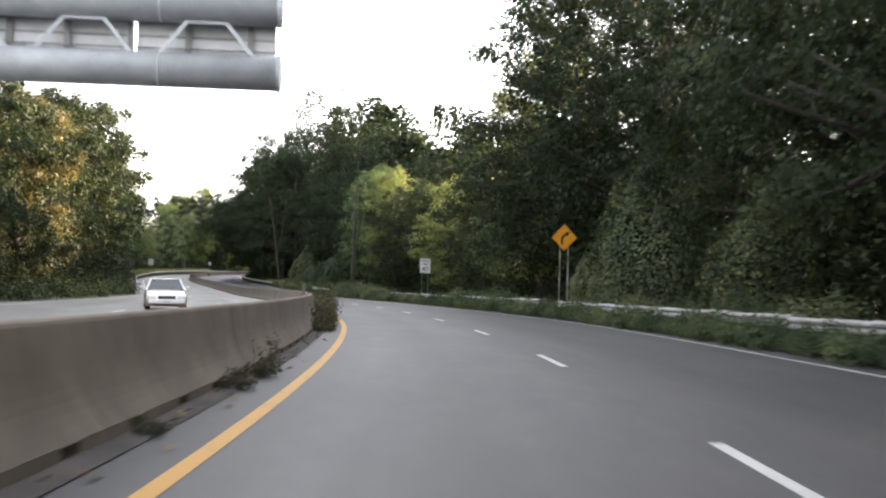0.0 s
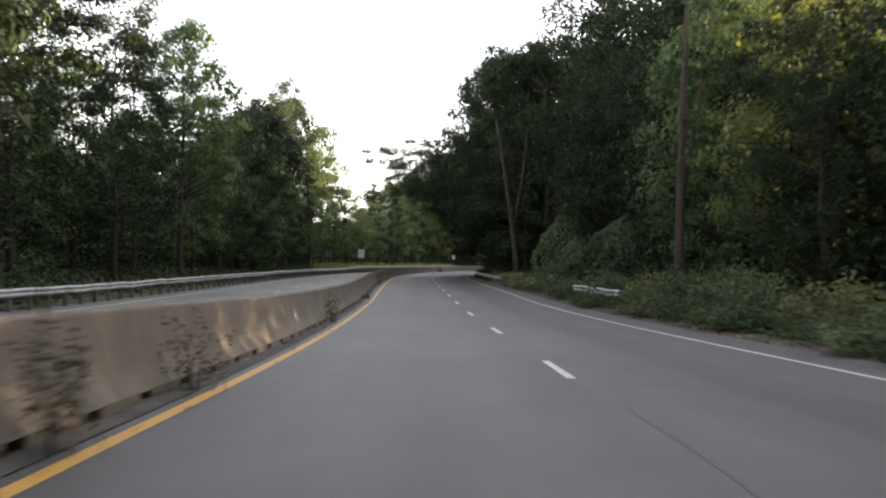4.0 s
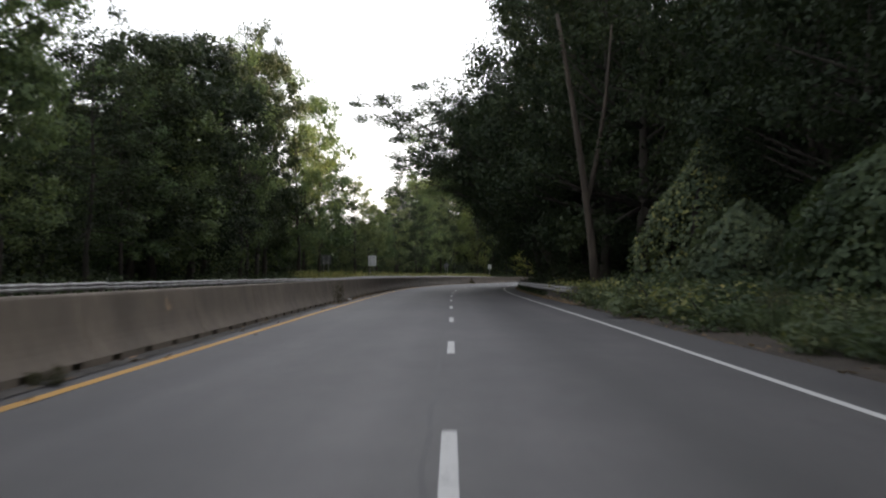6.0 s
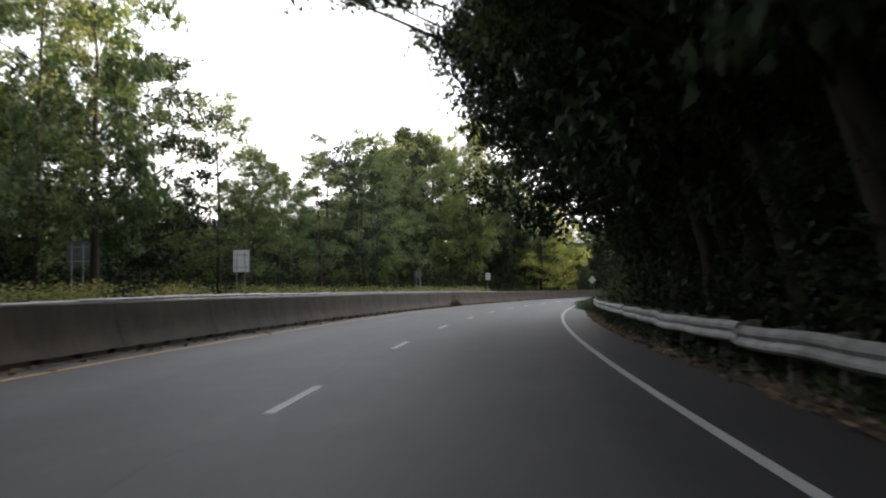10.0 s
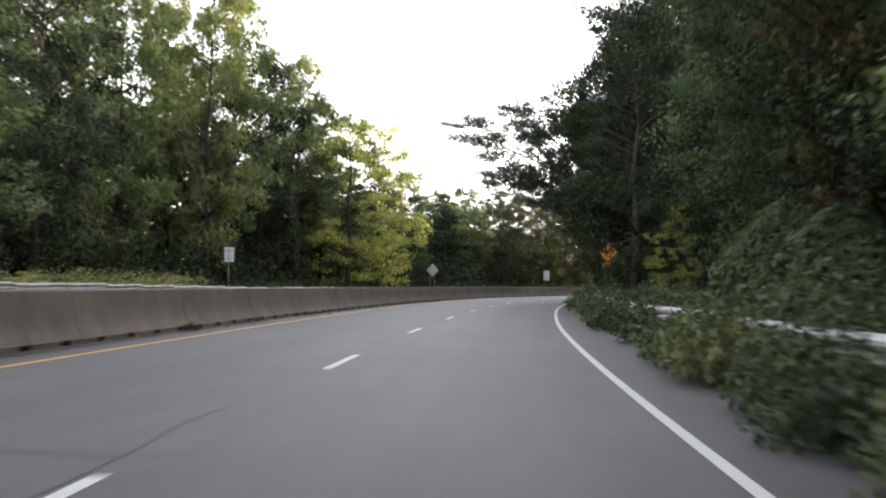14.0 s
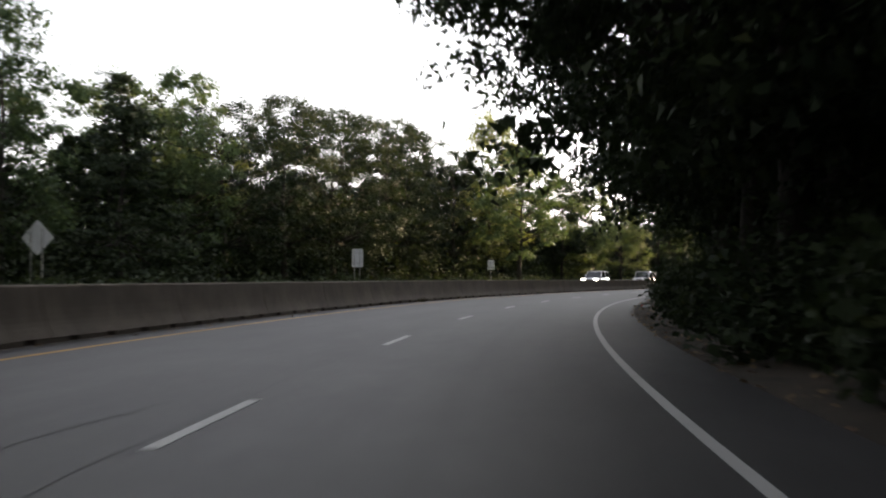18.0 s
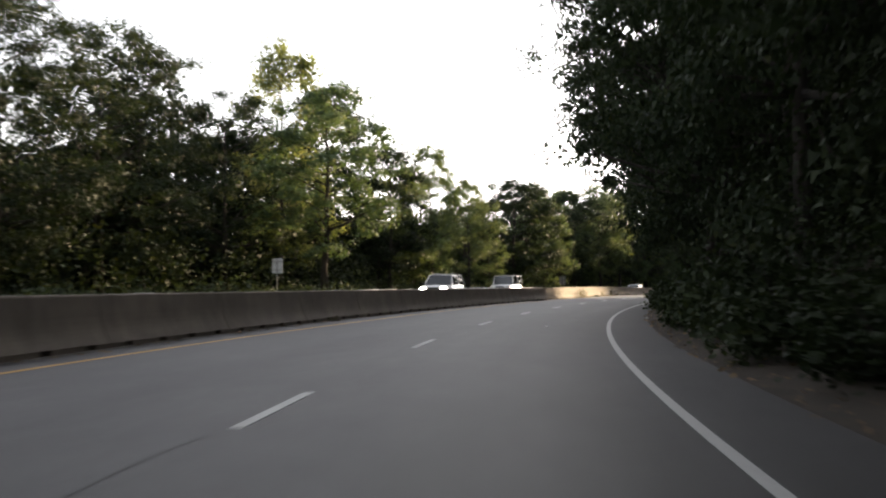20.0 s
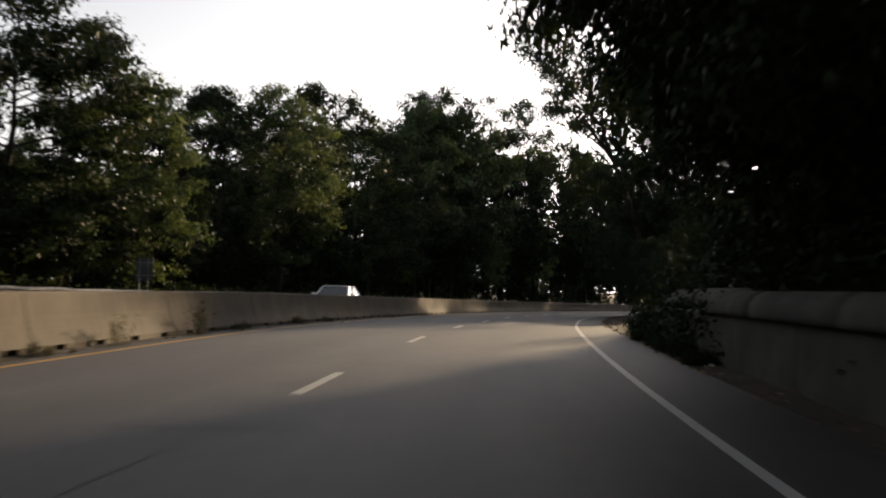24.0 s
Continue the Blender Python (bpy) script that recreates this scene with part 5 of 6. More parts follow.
# ---------------------------------------------------------------- guardrails
def guardrail_section():
    """W-beam 3.81 m long along +y on two posts with blockouts; the beam's front looks to -x."""
    root = thing("guardrail", Matrix.Identity(4), "weathered galvanised W-beam guardrail section on posts", "guardrail", "guardrail sections")
    prof = [(0.0, 0.0), (-0.045, 0.03), (-0.085, 0.055), (-0.085, 0.10), (-0.03, 0.145), (-0.02, 0.155), (-0.03, 0.165), (-0.085, 0.21), (-0.085, 0.255), (-0.045, 0.28), (0.0, 0.31)]
    back = [(x + 0.006, z) for x, z in reversed(prof)]
    beam = Shape()
    beam.ring_loft([[(x + 0.008 * math.sin(y * 1.7), y, z + 0.43 + 0.012 * math.sin(y * 1.3 + 1)) for x, z in prof + back] for y in np.linspace(-0.12, 3.87, 9)])
    part("beam", beam, M_STEEL, root)
    for y in (0.0, 1.905):
        p = Shape().box(0.14, y - 0.07, -0.4, 0.30, y + 0.07, 0.76, 0.01)
        post = part("post", p, M_POST, root)
        part("blockout", Shape().box(0.004, y - 0.06, 0.45, 0.138, y + 0.06, 0.74, 0.008), M_POST, post)
        bolt = Shape().tube((-0.032, y, 0.585), (-0.012, y, 0.585), 0.018, 0.018, 6)
        part("bolt", bolt, M_RUST, root)
    return root


RAIL = guardrail_section()


def rails():
    rnd = random.Random(12)
    first = True
    runs = [(12, 46, 6.3, 0), (50, 92, 6.3, 0), (122, 134, 6.1, 0), (170, 262, 5.6, 0), (264, 340, 5.75, 0), (489, 512, 6.15, 0)]
    runs += [(112, 700, -15.75, 1)]
    for s0, s1, d, back in runs:
        s = s0
        while s < s1 - 3:
            dd = d
            m0 = stand(s, dd, 0.0 + rnd.uniform(-.015, .015), rnd.uniform(-.4, .4))
            p, q = at(s, dd), at(s + 3.81, dd)
            ang = math.degrees(math.atan2(-(q.x - p.x), q.y - p.y))
            lift = (-0.02 if not back and 168 < s < 262 else 0.25 if not back and s > 480 else 0.06) + rnd.uniform(-.02, .02) + (lerp(s, ((100, -0.02), (140, 0.06), (235, 0.11), (258, 0.36), (330, 0.36), (352, 0.16))) if back else 0.0)
            if back:
                m0 = pose(q.x, q.y, q.z + lift, -math.degrees(slope(s)), rnd.uniform(-1.5, 1.5), ang + 180)
            else:
                m0 = pose(p.x, p.y, p.z + lift, math.degrees(slope(s)) + rnd.uniform(-.3, .3), rnd.uniform(-3, 2), ang)
            if first:
                RAIL.matrix_basis = m0
                first = False
            else:
                copy_thing(RAIL, m0)
            s += 3.81


rails()


# ---------------------------------------------------------------- parapet wall
def parapet():
    root = thing("parapet_wall", Matrix.Identity(4), "low mossy concrete parapet wall with a rounded coping, canopy shade in its colour", "wall", kind="structure")
    prof = [(0.0, -0.2), (0.0, 0.86), (0.02, 0.88), (0.40, 0.88), (0.42, 0.86), (0.42, -0.2)]
    cop = [(-0.09, 0.882), (-0.11, 0.95), (-0.09, 1.08), (0.0, 1.20), (0.14, 1.27), (0.28, 1.27), (0.42, 1.20), (0.51, 1.08), (0.53, 0.95), (0.51, 0.882)]
    def place(pr, q, k=1.0, out=0.0, up=0.0):
        return [at(q, 5.8 + out + x, (z - 0.88) * k + 0.88 + up if pr is cop else z) for x, z in pr]

    for s in (511.5, 517.5, 523.5, 529.5):
        rows = [s + 0.03, s + 1.5, s + 3.0, s + 4.5, s + 5.97]
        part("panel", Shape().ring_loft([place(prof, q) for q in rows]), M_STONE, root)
    # the coping lies in two lengths with rounded ends, the farther one set back and higher
    for s0, s1, n, out, up in ((511.55, 523.8, 3, 0.0, 0.0), (521.5, 534.5, 2, 0.55, 0.07)):
        for j in range(n):
            a0, a1 = s0 + (s1 - s0) * j / n, s0 + (s1 - s0) * (j + 1) / n
            rows = np.linspace(a0 + 0.02, a1 - 0.02, 9)
            c = Shape()
            c.ring_loft([place(cop, q, max(0.10, min(1.0, (q - s0) / 2.2, (s1 - q) / 2.2)) ** 0.6, out, up) for q in rows])
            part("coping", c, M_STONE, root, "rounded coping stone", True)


parapet()


def wall_ivy():
    """Ivy and moss hanging over the parapet in uneven patches."""
    rng = np.random.default_rng(77)
    cen = []
    for _ in range(26):
        s, z = 534 - 12 * rng.uniform(0, 1) ** 1.6, rng.uniform(0.1, 0.95)
        n = 90
        q = np.array(at(s, 5.66, z))
        cen.append(q + rng.normal(size=(n, 3)) * np.array([0.10, 0.32, 0.22]))
    p = np.concatenate(cen)
    tagged(new("ivy", quad_mesh("ivy", p[p[:, 2] > 0.02], 0.075, M_LEAFSHADE, 0.2, rng, 0.8)), "dark ivy hanging in patches over the parapet wall", "ivy", kind="stuff")


wall_ivy()


# ---------------------------------------------------------------- signs
def lettering(text, size, x, z, y, parent, mat=M_BLACK, wide=1.0):
    cu = bpy.data.curves.new("lettering", "FONT")
    cu.body, cu.size, cu.align_x, cu.align_y, cu.extrude, cu.offset = text, size, "CENTER", "CENTER", 0.002, 0.006 if size > 0.4 else 0.001
    cu.materials.append(mat)
    ob = new("lettering", cu)
    ob.parent = parent
    ob.matrix_basis = pose(x, y, z, 90, 0, 0) @ Matrix.Diagonal((wide, 1, 1, 1))
    return ob


def board(w, h, z, r=0.05, t=0.012):
    pts = []
    for cx, cz, a0 in ((w / 2 - r, h / 2 - r, 0), (-w / 2 + r, h / 2 - r, 90), (-w / 2 + r, -h / 2 + r, 180), (w / 2 - r, -h / 2 + r, 270)):
        for k in range(4):
            a = radians(a0 + 30 * k)
            pts.append((cx + r * math.cos(a), cz + r * math.sin(a)))
    return Shape().ring_loft([[(x, y, z + q) for x, q in pts] for y in (-t / 2, t / 2)])


def diamond(side, z, t=0.012, inset=0.0):
    k = side / math.sqrt(2) - inset
    c = 0.07
    pts = [(k - c, -c), (k - c * .4, 0), (k - c, c), (c, k - c), (0, k - c * .4), (-c, k - c), (-k + c, c), (-k + c * .4, 0), (-k + c, -c), (-c, -k + c), (0, -k + c * .4), (c, -k + c)]
    return Shape().ring_loft([[(x, y, z + q) for x, q in pts] for y in (-t / 2, t / 2)])


def posts(root, xs, top, mat, y=0.03):
    for x in xs:
        sh = Shape().ring_loft([[(x - .035, y, z), (x - .02, y, z), (x - .014, y + .035, z), (x + .014, y + .035, z), (x + .02, y, z), (x + .035, y, z), (x + .02, y + .045, z), (x - .02, y + .045, z)] for z in (-0.5, top)])
        part("post", sh, mat, root)
        part("bolt", Shape().tube((x, y - 0.04, top - 0.12), (x, y + .01, top - 0.12), 0.012, 0.012, 6), M_STEEL, root)


def speed_sign(s, d):
    root = thing("speed_limit_sign", stand(s, d, terrain(s, d), 3), "white speed limit sign reading 40 on two green posts", "road sign")
    z = 3.15
    part("panel", board(0.98, 1.30, z, 0.07), M_SIGNWHITE, root)
    bd = Shape()
    for x0, z0, x1, z1 in ((-.45, z + .59, .45, z + .61), (-.45, z - .61, .45, z - .59), (-.45, z - .59, -.43, z + .59), (.43, z - .59, .45, z + .59)):
        bd.box(x0, -0.0105, z0, x1, -0.0065, z1)
    part("border", bd, M_BLACK, root)
    lettering("SPEED", 0.27, 0, z + 0.43, -0.008, root)
    lettering("LIMIT", 0.27, 0, z + 0.14, -0.008, root)
    lettering("40", 0.62, 0, z - 0.30, -0.008, root)
    posts(root, (-0.28, 0.28), z + 0.45, M_GREENPOST, 0.01)


speed_sign(89.8, 8.8)


def curve_sign(s, d):
    root = thing("warning_sign", stand(s, d, terrain(s, d), 4), "amber diamond warning sign with a black curved arrow", "road sign")
    z = 4.05
    part("panel", diamond(1.06, z), M_SIGNYELLOW, root)
    bd = Shape()
    k = 1.06 / math.sqrt(2) - 0.07
    for (x0, z0), (x1, z1) in (((k, 0), (0, k)), ((0, k), (-k, 0)), ((-k, 0), (0, -k)), ((0, -k), (k, 0))):
        bd.tube((x0, -0.008, z + z0), (x1, -0.008, z + z1), 0.007, 0.007, 4)
    part("border", bd, M_BLACK, root)
    arrow = Shape()
    pts = [(-0.14, -0.36), (-0.14, -0.12), (-0.10, 0.03), (0.0, 0.14), (0.10, 0.19)]
    w = 0.065
    ring = []
    for i, (x, q) in enumerate(pts):
        a, b2 = pts[max(i - 1, 0)], pts[min(i + 1, 4)]
        t = Vector((b2[0] - a[0], b2[1] - a[1])).normalized()
        ring.append(((x - t.y * w, q + t.x * w), (x + t.y * w, q - t.x * w)))
    for i in range(4):
        (a, b2), (c, e2) = ring[i], ring[i + 1]
        arrow.ring_loft([[(p[0], y, z + p[1]) for p in (a, b2, e2, c)] for y in (-0.0105, -0.0065)])
    arrow.ring_loft([[(p[0], y, z + p[1]) for p in ((0.04, 0.33), (0.16, 0.05), (0.32, 0.29))] for y in (-0.0106, -0.0066)])
    part("arrow", arrow, M_BLACK, root)
    posts(root, (-0.24, 0.24), z + 0.3, M_STEEL, 0.01)


curve_sign(55.6, 9.2)


def rock_sign(s, d):
    root = thing("warning_sign", stand(s, d, terrain(s, d), 8), "amber diamond sign reading fallen rock zone with a distance plate", "road sign")
    z = 3.62 - terrain(s, d)
    part("panel", diamond(0.95, z), M_SIGNYELLOW, root)
    lettering("FALLEN", 0.20, 0, z + 0.17, -0.008, root)
    lettering("ROCK", 0.20, 0, z - 0.02, -0.008, root)
    lettering("ZONE", 0.20, 0, z - 0.21, -0.008, root)
    plate = part("plate", board(0.80, 0.30, z - 0.86, 0.03), M_SIGNYELLOW, root)
    lettering("1/2 MI", 0.21, 0, z - 0.86, -0.008, plate)
    posts(root, (-0.2, 0.2), z + 0.2, M_GREENPOST, 0.01)


rock_sign(363.2, 6.75)


def sign_back(s, d, w, h, z, kind, label, legs=2, turn=0, mat=None):
    """A sign for the other carriageway, seen from behind: bare metal, stiffeners and posts."""
    root = thing("road_sign", stand(s, d, terrain(s, d), turn), label, "road sign", "signs of the opposite carriageway")
    z -= terrain(s, d)
    if kind == "diamond":
        part("panel", diamond(w, z), mat or M_SIGNBACK, root)
        top = z + w * 0.35
    else:
        part("panel", board(w, h, z, 0.05), mat or M_SIGNBACK, root)
        top = z + h * 0.42
        for q in (-0.28, 0.28):
            part("stiffener", Shape().box(-w * 0.46, -0.03, z + q * h - 0.02, w * 0.46, -0.007, z + q * h + 0.02), M_STEEL, root)
    posts(root, (-w * 0.25, w * 0.25) if legs == 2 else (0.0,), top, M_STEEL, -0.085)


sign_back(274.3, -19.3, 1.2, 1.55, 3.45, "board", "grey back of a rectangular sign on two posts")
sign_back(332.9, -22.2, 1.0, 1.0, 3.4, "diamond", "dark back of a diamond sign on two posts", mat=M_SIGNDARK)
sign_back(255.5, -21.0, 1.25, 1.3, 3.3, "board", "dark back of a squarish sign on two posts", mat=M_SIGNDARK)
sign_back(364.1, -21.9, 0.78, 1.1, 3.4, "board", "grey back of a speed sign on one post", 1)
sign_back(419.2, -23.7, 1.25, 1.25, 3.2, "diamond", "grey back of a diamond sign on two posts")
sign_back(408.0, -27.5, 0.95, 0.75, 2.2, "board", "grey back of a small low board", 1)
sign_back(457.6, -23.6, 1.05, 1.6, 3.0, "board", "grey back of a tall sign on two posts")
sign_back(488.0, -23.2, 0.85, 1.1, 2.75, "board", "grey back of a speed sign on one post", 1)
sign_back(553.2, -17.5, 0.9, 1.15, 2.05, "board", "dark back of a rectangular sign on two posts", mat=M_SIGNDARK)


def gantry():
    root = thing("sign_gantry", stand(27.0, 0.75, -0.37), "grey steel sign gantry of two thick tubes over the opposite carriageway", "gantry")
    x0, x1 = -6.5, -22.0
    for name, z, r in (("lower_chord", 6.98, 0.44), ("upper_chord", 8.62, 0.42)):
        ch = part(name, Shape().tube((x0, 0, z), (x1, 0, z), r, r, 28), M_GANTRY, root, "", True)
        part("end_cap", Shape().ring_loft([[(x, rr * math.cos(6.28318 * k / 28), z + rr * math.sin(6.28318 * k / 28)) for k in range(28)] for x, rr in ((x0 + .07, r * 0.96), (x0 + .07, r * 1.05), (x0 - .02, r * 1.05))]), M_GANTRY, ch)
        for k in range(3):
            part("seam_band", Shape().tube((x0 - 2.9 - 5.0 * k, 0, z), (x0 - 2.98 - 5.0 * k, 0, z), r + 0.006, r + 0.006, 28), M_GANTRY, ch, "welded seam band", True)
    for k in range(5):
        xa = x0 - 0.4 - 3.05 * k
        for xs, xe in ((xa - 0.2, xa - 0.95), (xa - 2.6, xa - 1.85)):
            d = Shape()
            dx, dz = (xe - xs), 0.92
            n = math.hypot(dx, dz)
            ox, oz = -dz / n * 0.055, dx / n * 0.055
            d.ring_loft([[(x + ox, y0, z + oz), (x - ox, y0, z - oz), (x - ox, y0 + 0.012, z - oz), (x + ox, y0 + 0.012, z + oz)] for x, z, y0 in ((xs, 7.34, -0.14), (xe, 7.34 + dz, -0.14))])
            d.ring_loft([[(x + ox, -0.128, z + oz), (x + ox * .78, -0.128, z + oz * .78), (x + ox * .78, -0.03, z + oz * .78), (x + ox, -0.03, z + oz)] for x, z in ((xs, 7.34), (xe, 7.34 + dz))])
            part("diagonal", d, M_GANTRY, root, "angle-iron brace")
        part("strut", Shape().box(xa - 1.92, -0.15, 8.16, xa - 0.88, -0.04, 8.27, 0.01), M_GANTRY, root)
        for q in (0.35, 1.95):
            sh = Shape()
            sh.box(xa - q - 0.075, 0.42, 6.9, xa - q + 0.075, 0.432, 9.0)
            sh.box(xa - q - 0.006, 0.434, 6.9, xa - q + 0.006, 0.53, 9.0)
            part("bracket", sh, M_STEEL, root, "upright sign bracket")
    for k in range(4):
        xa = x0 - 0.12 - 3.75 * k
        pn = part("sign_panel", Shape().box(xa - 3.55, 0.55, 6.75, xa, 0.60, 9.6, 0.02), M_SIGNBACK, root, "bare aluminium back of a sign")
        for z in (7.05, 7.95, 8.3, 9.3):
            part("rib", Shape().box(xa - 3.5, 0.535, z - 0.03, xa - 0.05, 0.548, z + 0.03), M_STEEL, pn)
    part("rail", Shape().tube((x0, 0.40, 7.62), (x1, 0.40, 7.62), 0.025, 0.025, 8), M_STEEL, root)
    part("column", Shape().tube((x1 + 0.2, 0, -0.3), (x1 + 0.2, 0, 9.3), 0.42, 0.34, 18), M_GANTRY, root, "", True)


M_GANTRY = surface("gantry_steel", (0.36, 0.38, 0.40), (0.50, 0.52, 0.54), 1.5, 25, 0.55, 0.2, 0.1, 0.003)
gantry()


# ---------------------------------------------------------------- vehicles
def vehicle(m, label, category, length, width, height, belt, nose, tail, boxy=0.0, lit=False, name="car", lower=None, rack=False):
    """A car that drives towards -y: lofted body, glasshouse, roof, wheels, lamps and trim."""
    root = thing(name, m, label, category)
    hl, hw = length / 2, width / 2
    def ring(y, z0, z1, w, crown):
        return [(-w * .94, y, z0), (-w, y, z0 + 0.12), (-w, y, (z0 + z1) / 2), (-w * .97, y, z1 - 0.06), (-w * .86, y, z1), (0, y, z1 + crown), (w * .86, y, z1), (w * .97, y, z1 - 0.06), (w, y, (z0 + z1) / 2), (w, y, z0 + 0.12), (w * .94, y, z0)]
    b = Shape()
    st = [(-hl, .32, nose - .22, hw * .80), (-hl + .10, .24, nose - .08, hw * .92), (-hl + .45, .20, nose, hw * .985), (-hl + length * .27, .20, belt - .02, hw), (0, .20, belt, hw),
          (hl - length * .22, .20, belt + .02, hw), (hl - .35, .22, tail, hw * .98), (hl - .06, .28, tail - .06, hw * .92), (hl, .36, tail - .2, hw * .84)]
    b.ring_loft([ring(y, z0, z1, w, 0.035) for y, z0, z1, w in st])
    body = part("body", b, m_paint(name), root, "", True)
    wy = -hl + length * (.27 - .03 * boxy)
    ry = hl - length * (.12 if not boxy else .03)
    fy, by = wy + (0.86 - .64 * boxy), ry - (0.66 - .5 * boxy)
    top = height
    ww = hw * (.72 + .18 * boxy)
    g = Shape()
    def gring(y, z, w):
        return [(-w, y, z), (w, y, z)]
    # glasshouse as a frustum
    lo = [(-hw * .95, wy, belt - .03), (hw * .95, wy, belt - .03), (hw * .95, ry, belt), (-hw * .95, ry, belt)]
    hi = [(-ww, fy, top - .06), (ww, fy, top - .06), (ww, by, top - .06), (-ww, by, top - .06)]
    g.ring_loft([lo, hi])
    part("cabin_glass", g, M_GLASS, root, "dark tinted windows")
    rf = Shape()
    rf.ring_loft([[(x * k, y0, z) for x, y0, z in ((-ww, fy - .04, zz), (ww, fy - .04, zz), (ww * 1.0, by + .04, zz), (-ww, by + .04, zz))] for zz, k in ((top - .075, 1.02), (top - .03, 1.0), (top, .88))])
    part("roof", rf, m_paint(name), root)
    for (a, c) in ((lo[0], hi[0]), (lo[1], hi[1]), (lo[2], hi[2]), (lo[3], hi[3])):
        part("pillar", Shape().tube(a, c, 0.045, 0.04, 6), m_paint(name), root)
    for sx in (-1, 1):
        ymid = (fy + by) / 2
        part("pillar", Shape().tube((sx * hw * .955, ymid, belt), (sx * ww * 1.01, ymid, top - .06), 0.04, 0.035, 6), m_paint(name), root)
        mir = part("mirror", Shape().box(sx * hw + (0.0 if sx > 0 else -.2), wy + .22, belt + .02, sx * hw + (.2 if sx > 0 else 0.0), wy + .36, belt + .17, 0.03), M_TRIM if boxy else M_CARWHITE, root)
        lamp = Shape()
        lamp.box(sx * hw * .52 if sx > 0 else -hw * .90, -hl - .012, nose - .27, hw * .90 if sx > 0 else -hw * .52, -hl + .16, nose - .11, 0.03)
        part("headlight", lamp, M_LIT if lit else M_LAMP, root, "lit headlamp" if lit else "")
        part("tail_light", Shape().box(sx * hw * .6 if sx > 0 else -hw * .88, hl - .1, tail - .28, hw * .88 if sx > 0 else -hw * .6, hl + .008, tail - .12, 0.02), M_RED, root)
        for yy in (-hl + length * .19, hl - length * .19):
            wh = thing("wheel", pose(sx * (hw - .10), yy, 0.33), "", "")
            del_empty(wh)
            wh.parent = root
            ty = Shape()
            r = 0.33
            ty.ring_loft([[(x, rr * math.cos(6.28318 * k / 20), rr * math.sin(6.28318 * k / 20)) for k in range(20)] for x, rr in ((-.11, .24), (-.11, .31), (-.08, r), (.08, r), (.11, .31), (.11, .24))])
            part("tyre", ty, M_TYRE, wh, "", True)
            rm = Shape()
            rm.ring_loft([[(x, rr * math.cos(6.28318 * k / 16), rr * math.sin(6.28318 * k / 16)) for k in range(16)] for x, rr in ((-.113, .05), (-.10, .235), (.10, .235), (.113, .05))])
            part("rim", rm, M_CHROME, wh)
    if lower:
        skirt = Shape()
        skirt.ring_loft([[(-w * 1.004, y, .21), (-w * 1.012, y, .33), (-w * 1.012, y, .50), (-w * .99, y, .52), (w * .99, y, .52), (w * 1.012, y, .50), (w * 1.012, y, .33), (w * 1.004, y, .21)]
                         for y, w in ((-hl - .02, hw * .86), (-hl + .12, hw * .95), (-hl + .5, hw), (0, hw), (hl - .4, hw), (hl - .05, hw * .94))])
        part("lower_panel", skirt, lower, root, "bronze-tinged lower body", True)
    if rack:
        for sx in (-1, 1):
            part("roof_rail", Shape().path([(sx * ww * .86, fy + .25, top - .01), (sx * ww * .86, fy + .4, top + .06), (sx * ww * .86, by - .4, top + .06), (sx * ww * .86, by - .25, top - .01)], [.022] * 4, 6), M_TRIM, root)
    for sx in (-1, 1):
        part("wiper", Shape().tube((sx * .15 - .1, wy + .02, belt + .015), (sx * .15 + .38, wy + .10, belt + .10), 0.012, 0.008, 5), M_TRIM, root)
    part("grille", Shape().box(-hw * .42, -hl - .015, nose - .26, hw * .42, -hl + .08, nose - .12, 0.02), M_TRIM, root)
    part("bumper", Shape().box(-hw * .90, -hl - .05, .34, hw * .90, -hl + .12, .52, 0.04), M_CHROME if boxy else m_paint(name), root)
    part("air_intake", Shape().box(-hw * .6, -hl - .02, .22, hw * .6, -hl + .1, .335, 0.02), M_TRIM, root)
    part("number_plate", Shape().box(-.16, -hl - .062, .38, .16, -hl - .052, .48), M_SIGNWHITE, root, "pale blank number plate")
    return root


def m_paint(name):
    return M_CARWHITE


def del_empty(ob):
    for k in ("label", "category"):
        if k in ob:
            del ob[k]


M_BRONZE = plain("bronze_car_paint", (0.30, 0.20, 0.15), 0.3, 0.3, 0.5, 0.6)
M_RED = plain("red_lens", (0.35, 0.01, 0.01), 0.2)
vehicle(stand(51.0, -11.7, 0, 8), "white saloon car with a bronze-tinged lower body driving towards the viewer", "car", 4.8, 1.82, 1.46, 0.92, 0.80, 0.94, lower=M_BRONZE)
vehicle(stand(484.4, -9.4, 0, 0), "white sport utility car with lit headlamps and roof rails", "car", 4.9, 1.95, 1.96, 1.26, 1.22, 1.30, 0.35, True, rack=True)
vehicle(stand(512.5, -12.0, 0, 0), "boxy pale truck with a chrome bumper and upright windscreen", "truck", 4.9, 1.98, 2.1, 1.3, 1.24, 1.24, 0.9, False, "truck")
vehicle(stand(557, -8.6, 0, 0), "white saloon car behind the barrier", "car", 4.7, 1.85, 1.52, 0.95, 0.84, 0.97)


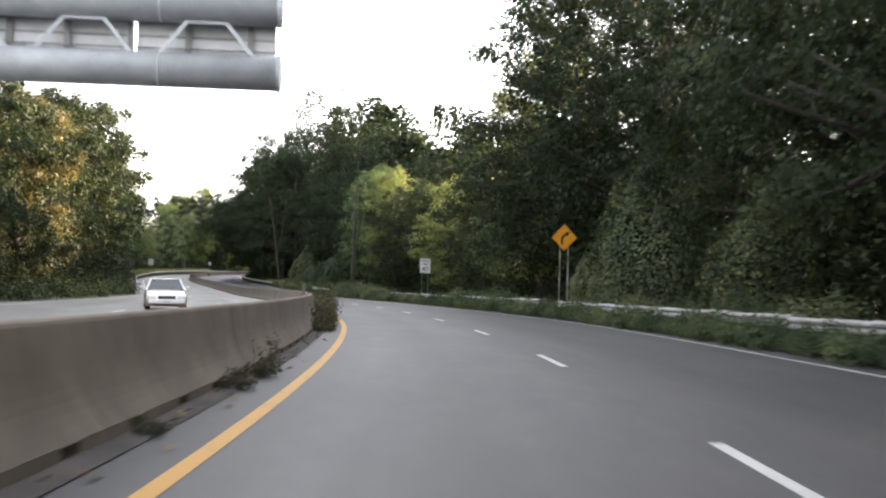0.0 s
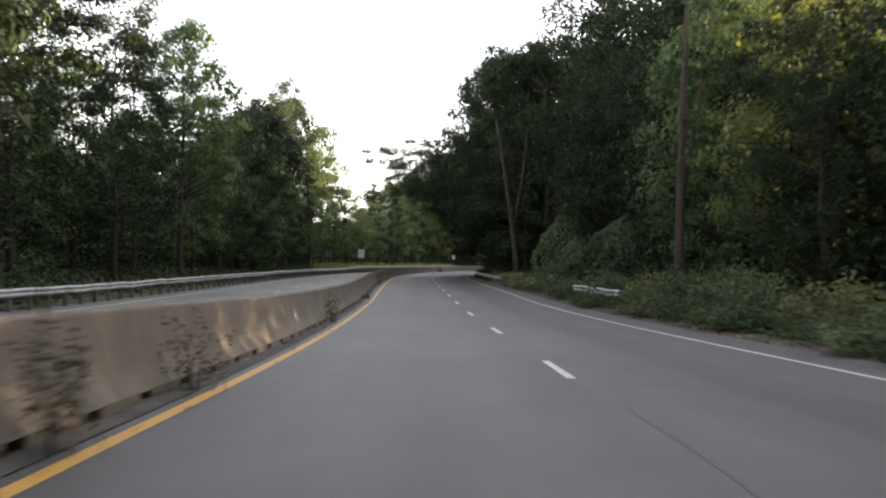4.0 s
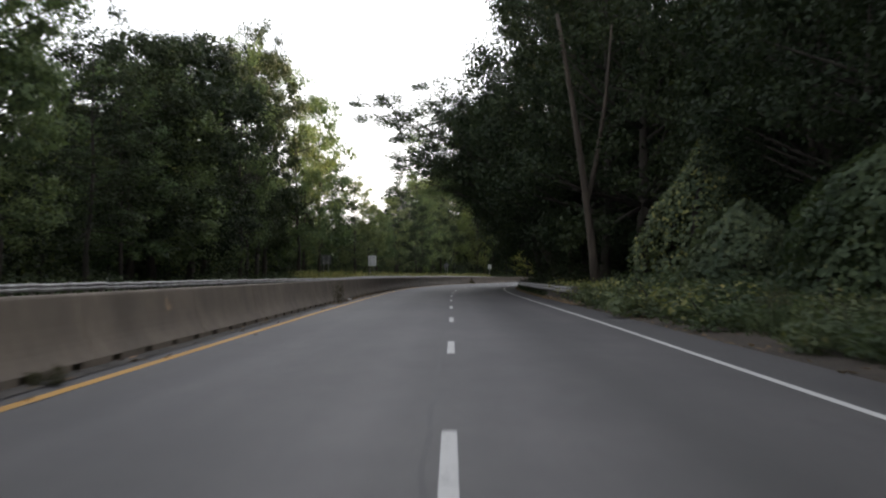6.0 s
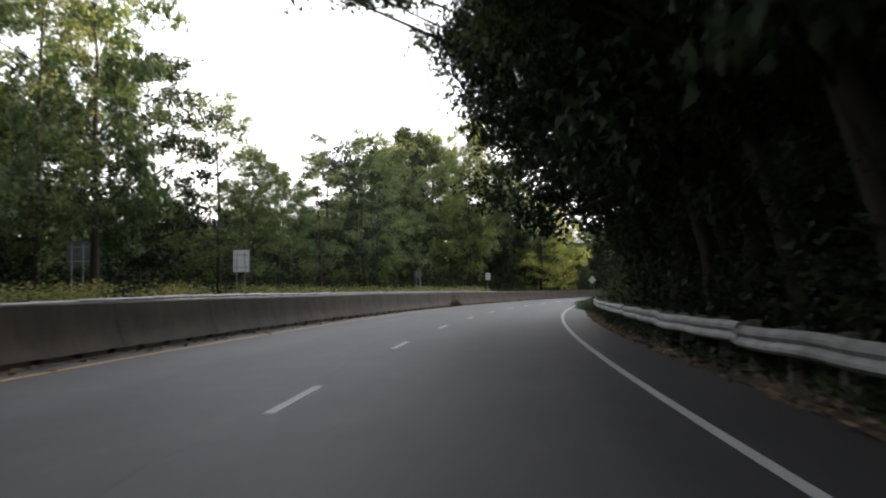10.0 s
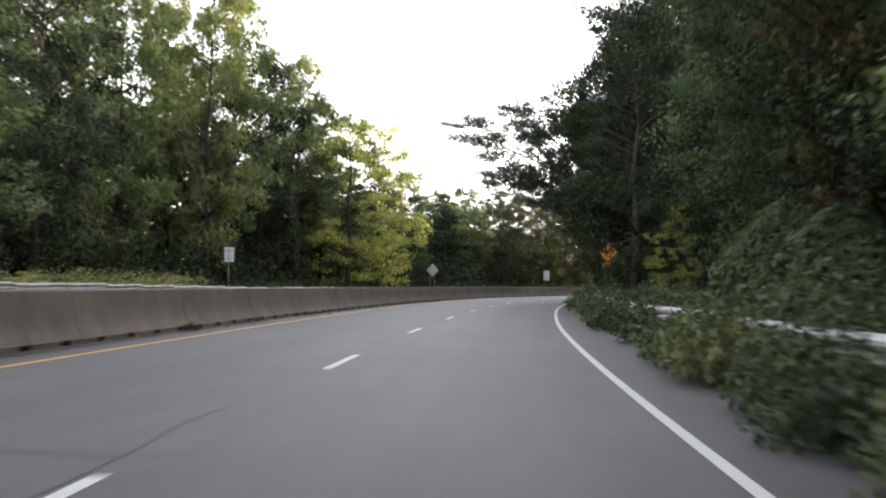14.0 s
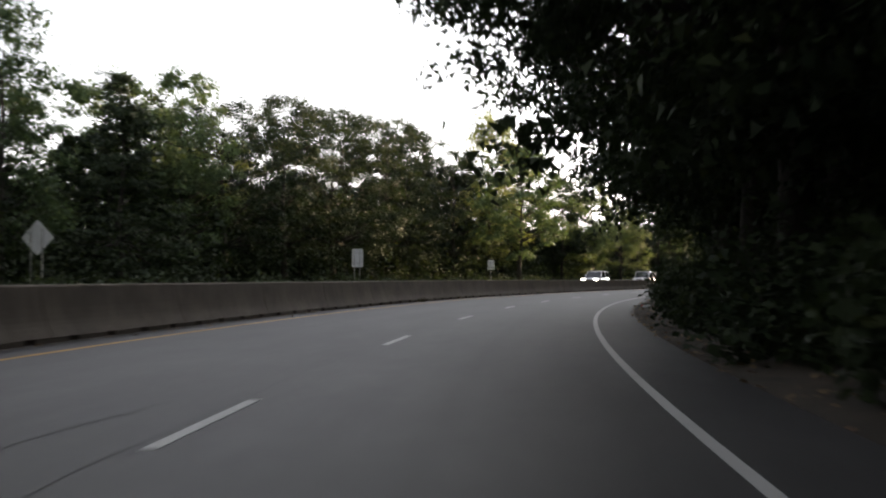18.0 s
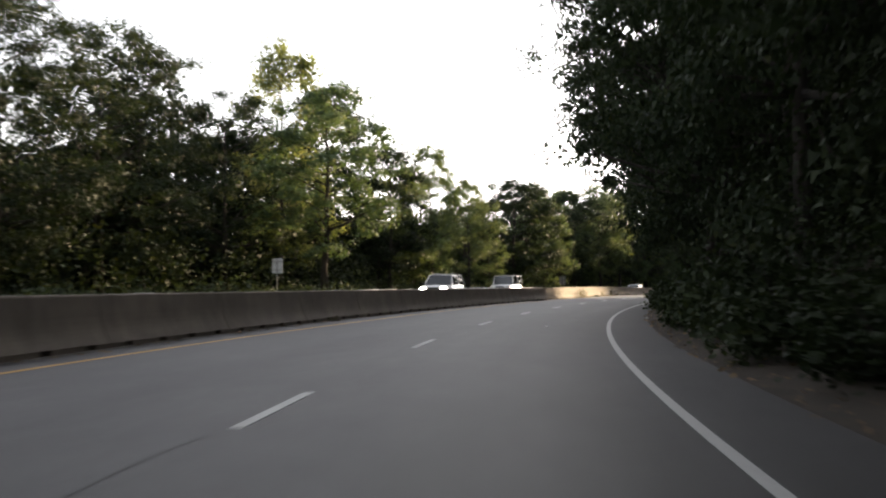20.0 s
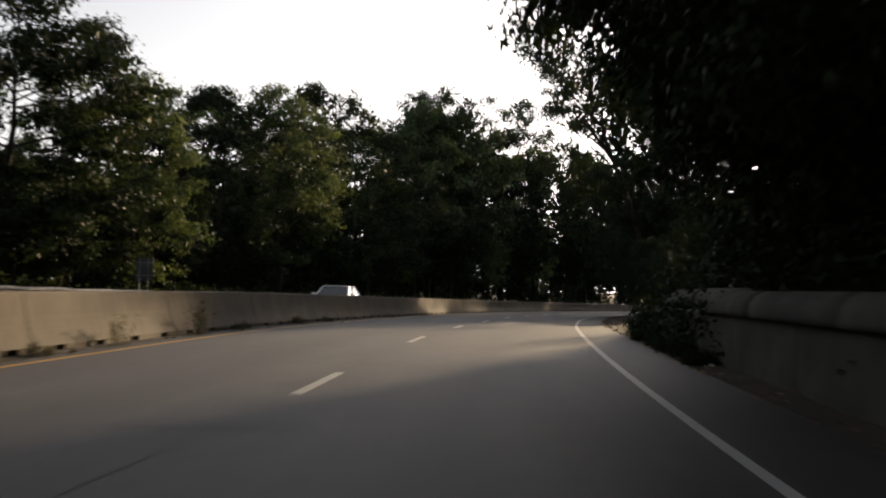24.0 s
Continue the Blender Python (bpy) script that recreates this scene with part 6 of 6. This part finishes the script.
# ---------------------------------------------------------------- small litter
def rubbish(s, d, colour, label, size):
    sh = Shape()
    rnd = random.Random(int(s * 10))
    sh.ring_loft([[(size * (math.cos(a) + rnd.uniform(-.25, .25)), size * .7 * (math.sin(a) + rnd.uniform(-.25, .25)), z * size) for a in np.linspace(0, 5.6, 8)] for z in (0.0, 0.35, 0.6)])
    ob = part("litter", sh, colour)
    ob.matrix_basis = stand(s, d, max(0.0, terrain(s, d)) + 0.005, rnd.uniform(0, 360))
    tagged(ob, label, "litter", "roadside litter")


M_PAPER = plain("crumpled_paper", (0.7, 0.69, 0.66), 0.8)
M_REDWRAP = plain("red_wrapper", (0.5, 0.06, 0.03), 0.5)
rubbish(418.2, 5.37, M_REDWRAP, "crumpled red wrapper on the shoulder", 0.12)
rubbish(417.4, 5.5, M_PAPER, "crumpled white paper on the shoulder", 0.12)
rubbish(418.5, 5.6, M_PAPER, "torn white paper cup among leaves", 0.09)
rubbish(326.1, 5.4, M_PAPER, "crumpled white paper bag at the foot of the shrubs", 0.16)
rubbish(325.3, 5.15, M_PAPER, "torn white paper at the edge of the shoulder", 0.10)
rubbish(324.8, 5.25, M_REDWRAP, "crumpled red wrapper among fallen leaves", 0.055)
rubbish(323.5, 5.15, M_PAPER, "flattened white paper cup on the shoulder", 0.12)
rubbish(321.9, 5.1, M_PAPER, "scrap of pale paper on the shoulder", 0.08)
rubbish(65.5, -4.5, M_PAPER, "torn white paper at the foot of the barrier", 0.11)
rubbish(61.2, -4.42, M_PAPER, "scrap of white paper beside the yellow line", 0.045)
rubbish(67.3, -4.42, M_PAPER, "scrap of white paper beside the yellow line", 0.045)
rubbish(61.6, -4.52, M_PAPER, "flattened pale wrapper at the foot of the barrier", 0.05)
rubbish(447.6, 2.12, M_PAPER, "small scrap of white paper on the asphalt", 0.035)
rubbish(363.8, 2.12, M_PAPER, "small scrap of white paper on the asphalt", 0.04)
rubbish(454.8, 5.09, M_PAPER, "small scrap of pale paper on the shoulder", 0.05)
rubbish(521.9, 5.6, M_PAPER, "small pale scrap below the parapet", 0.05)
rubbish(173.2, -5.05, M_PAPER, "white bag lying at the foot of the barrier", 0.11)
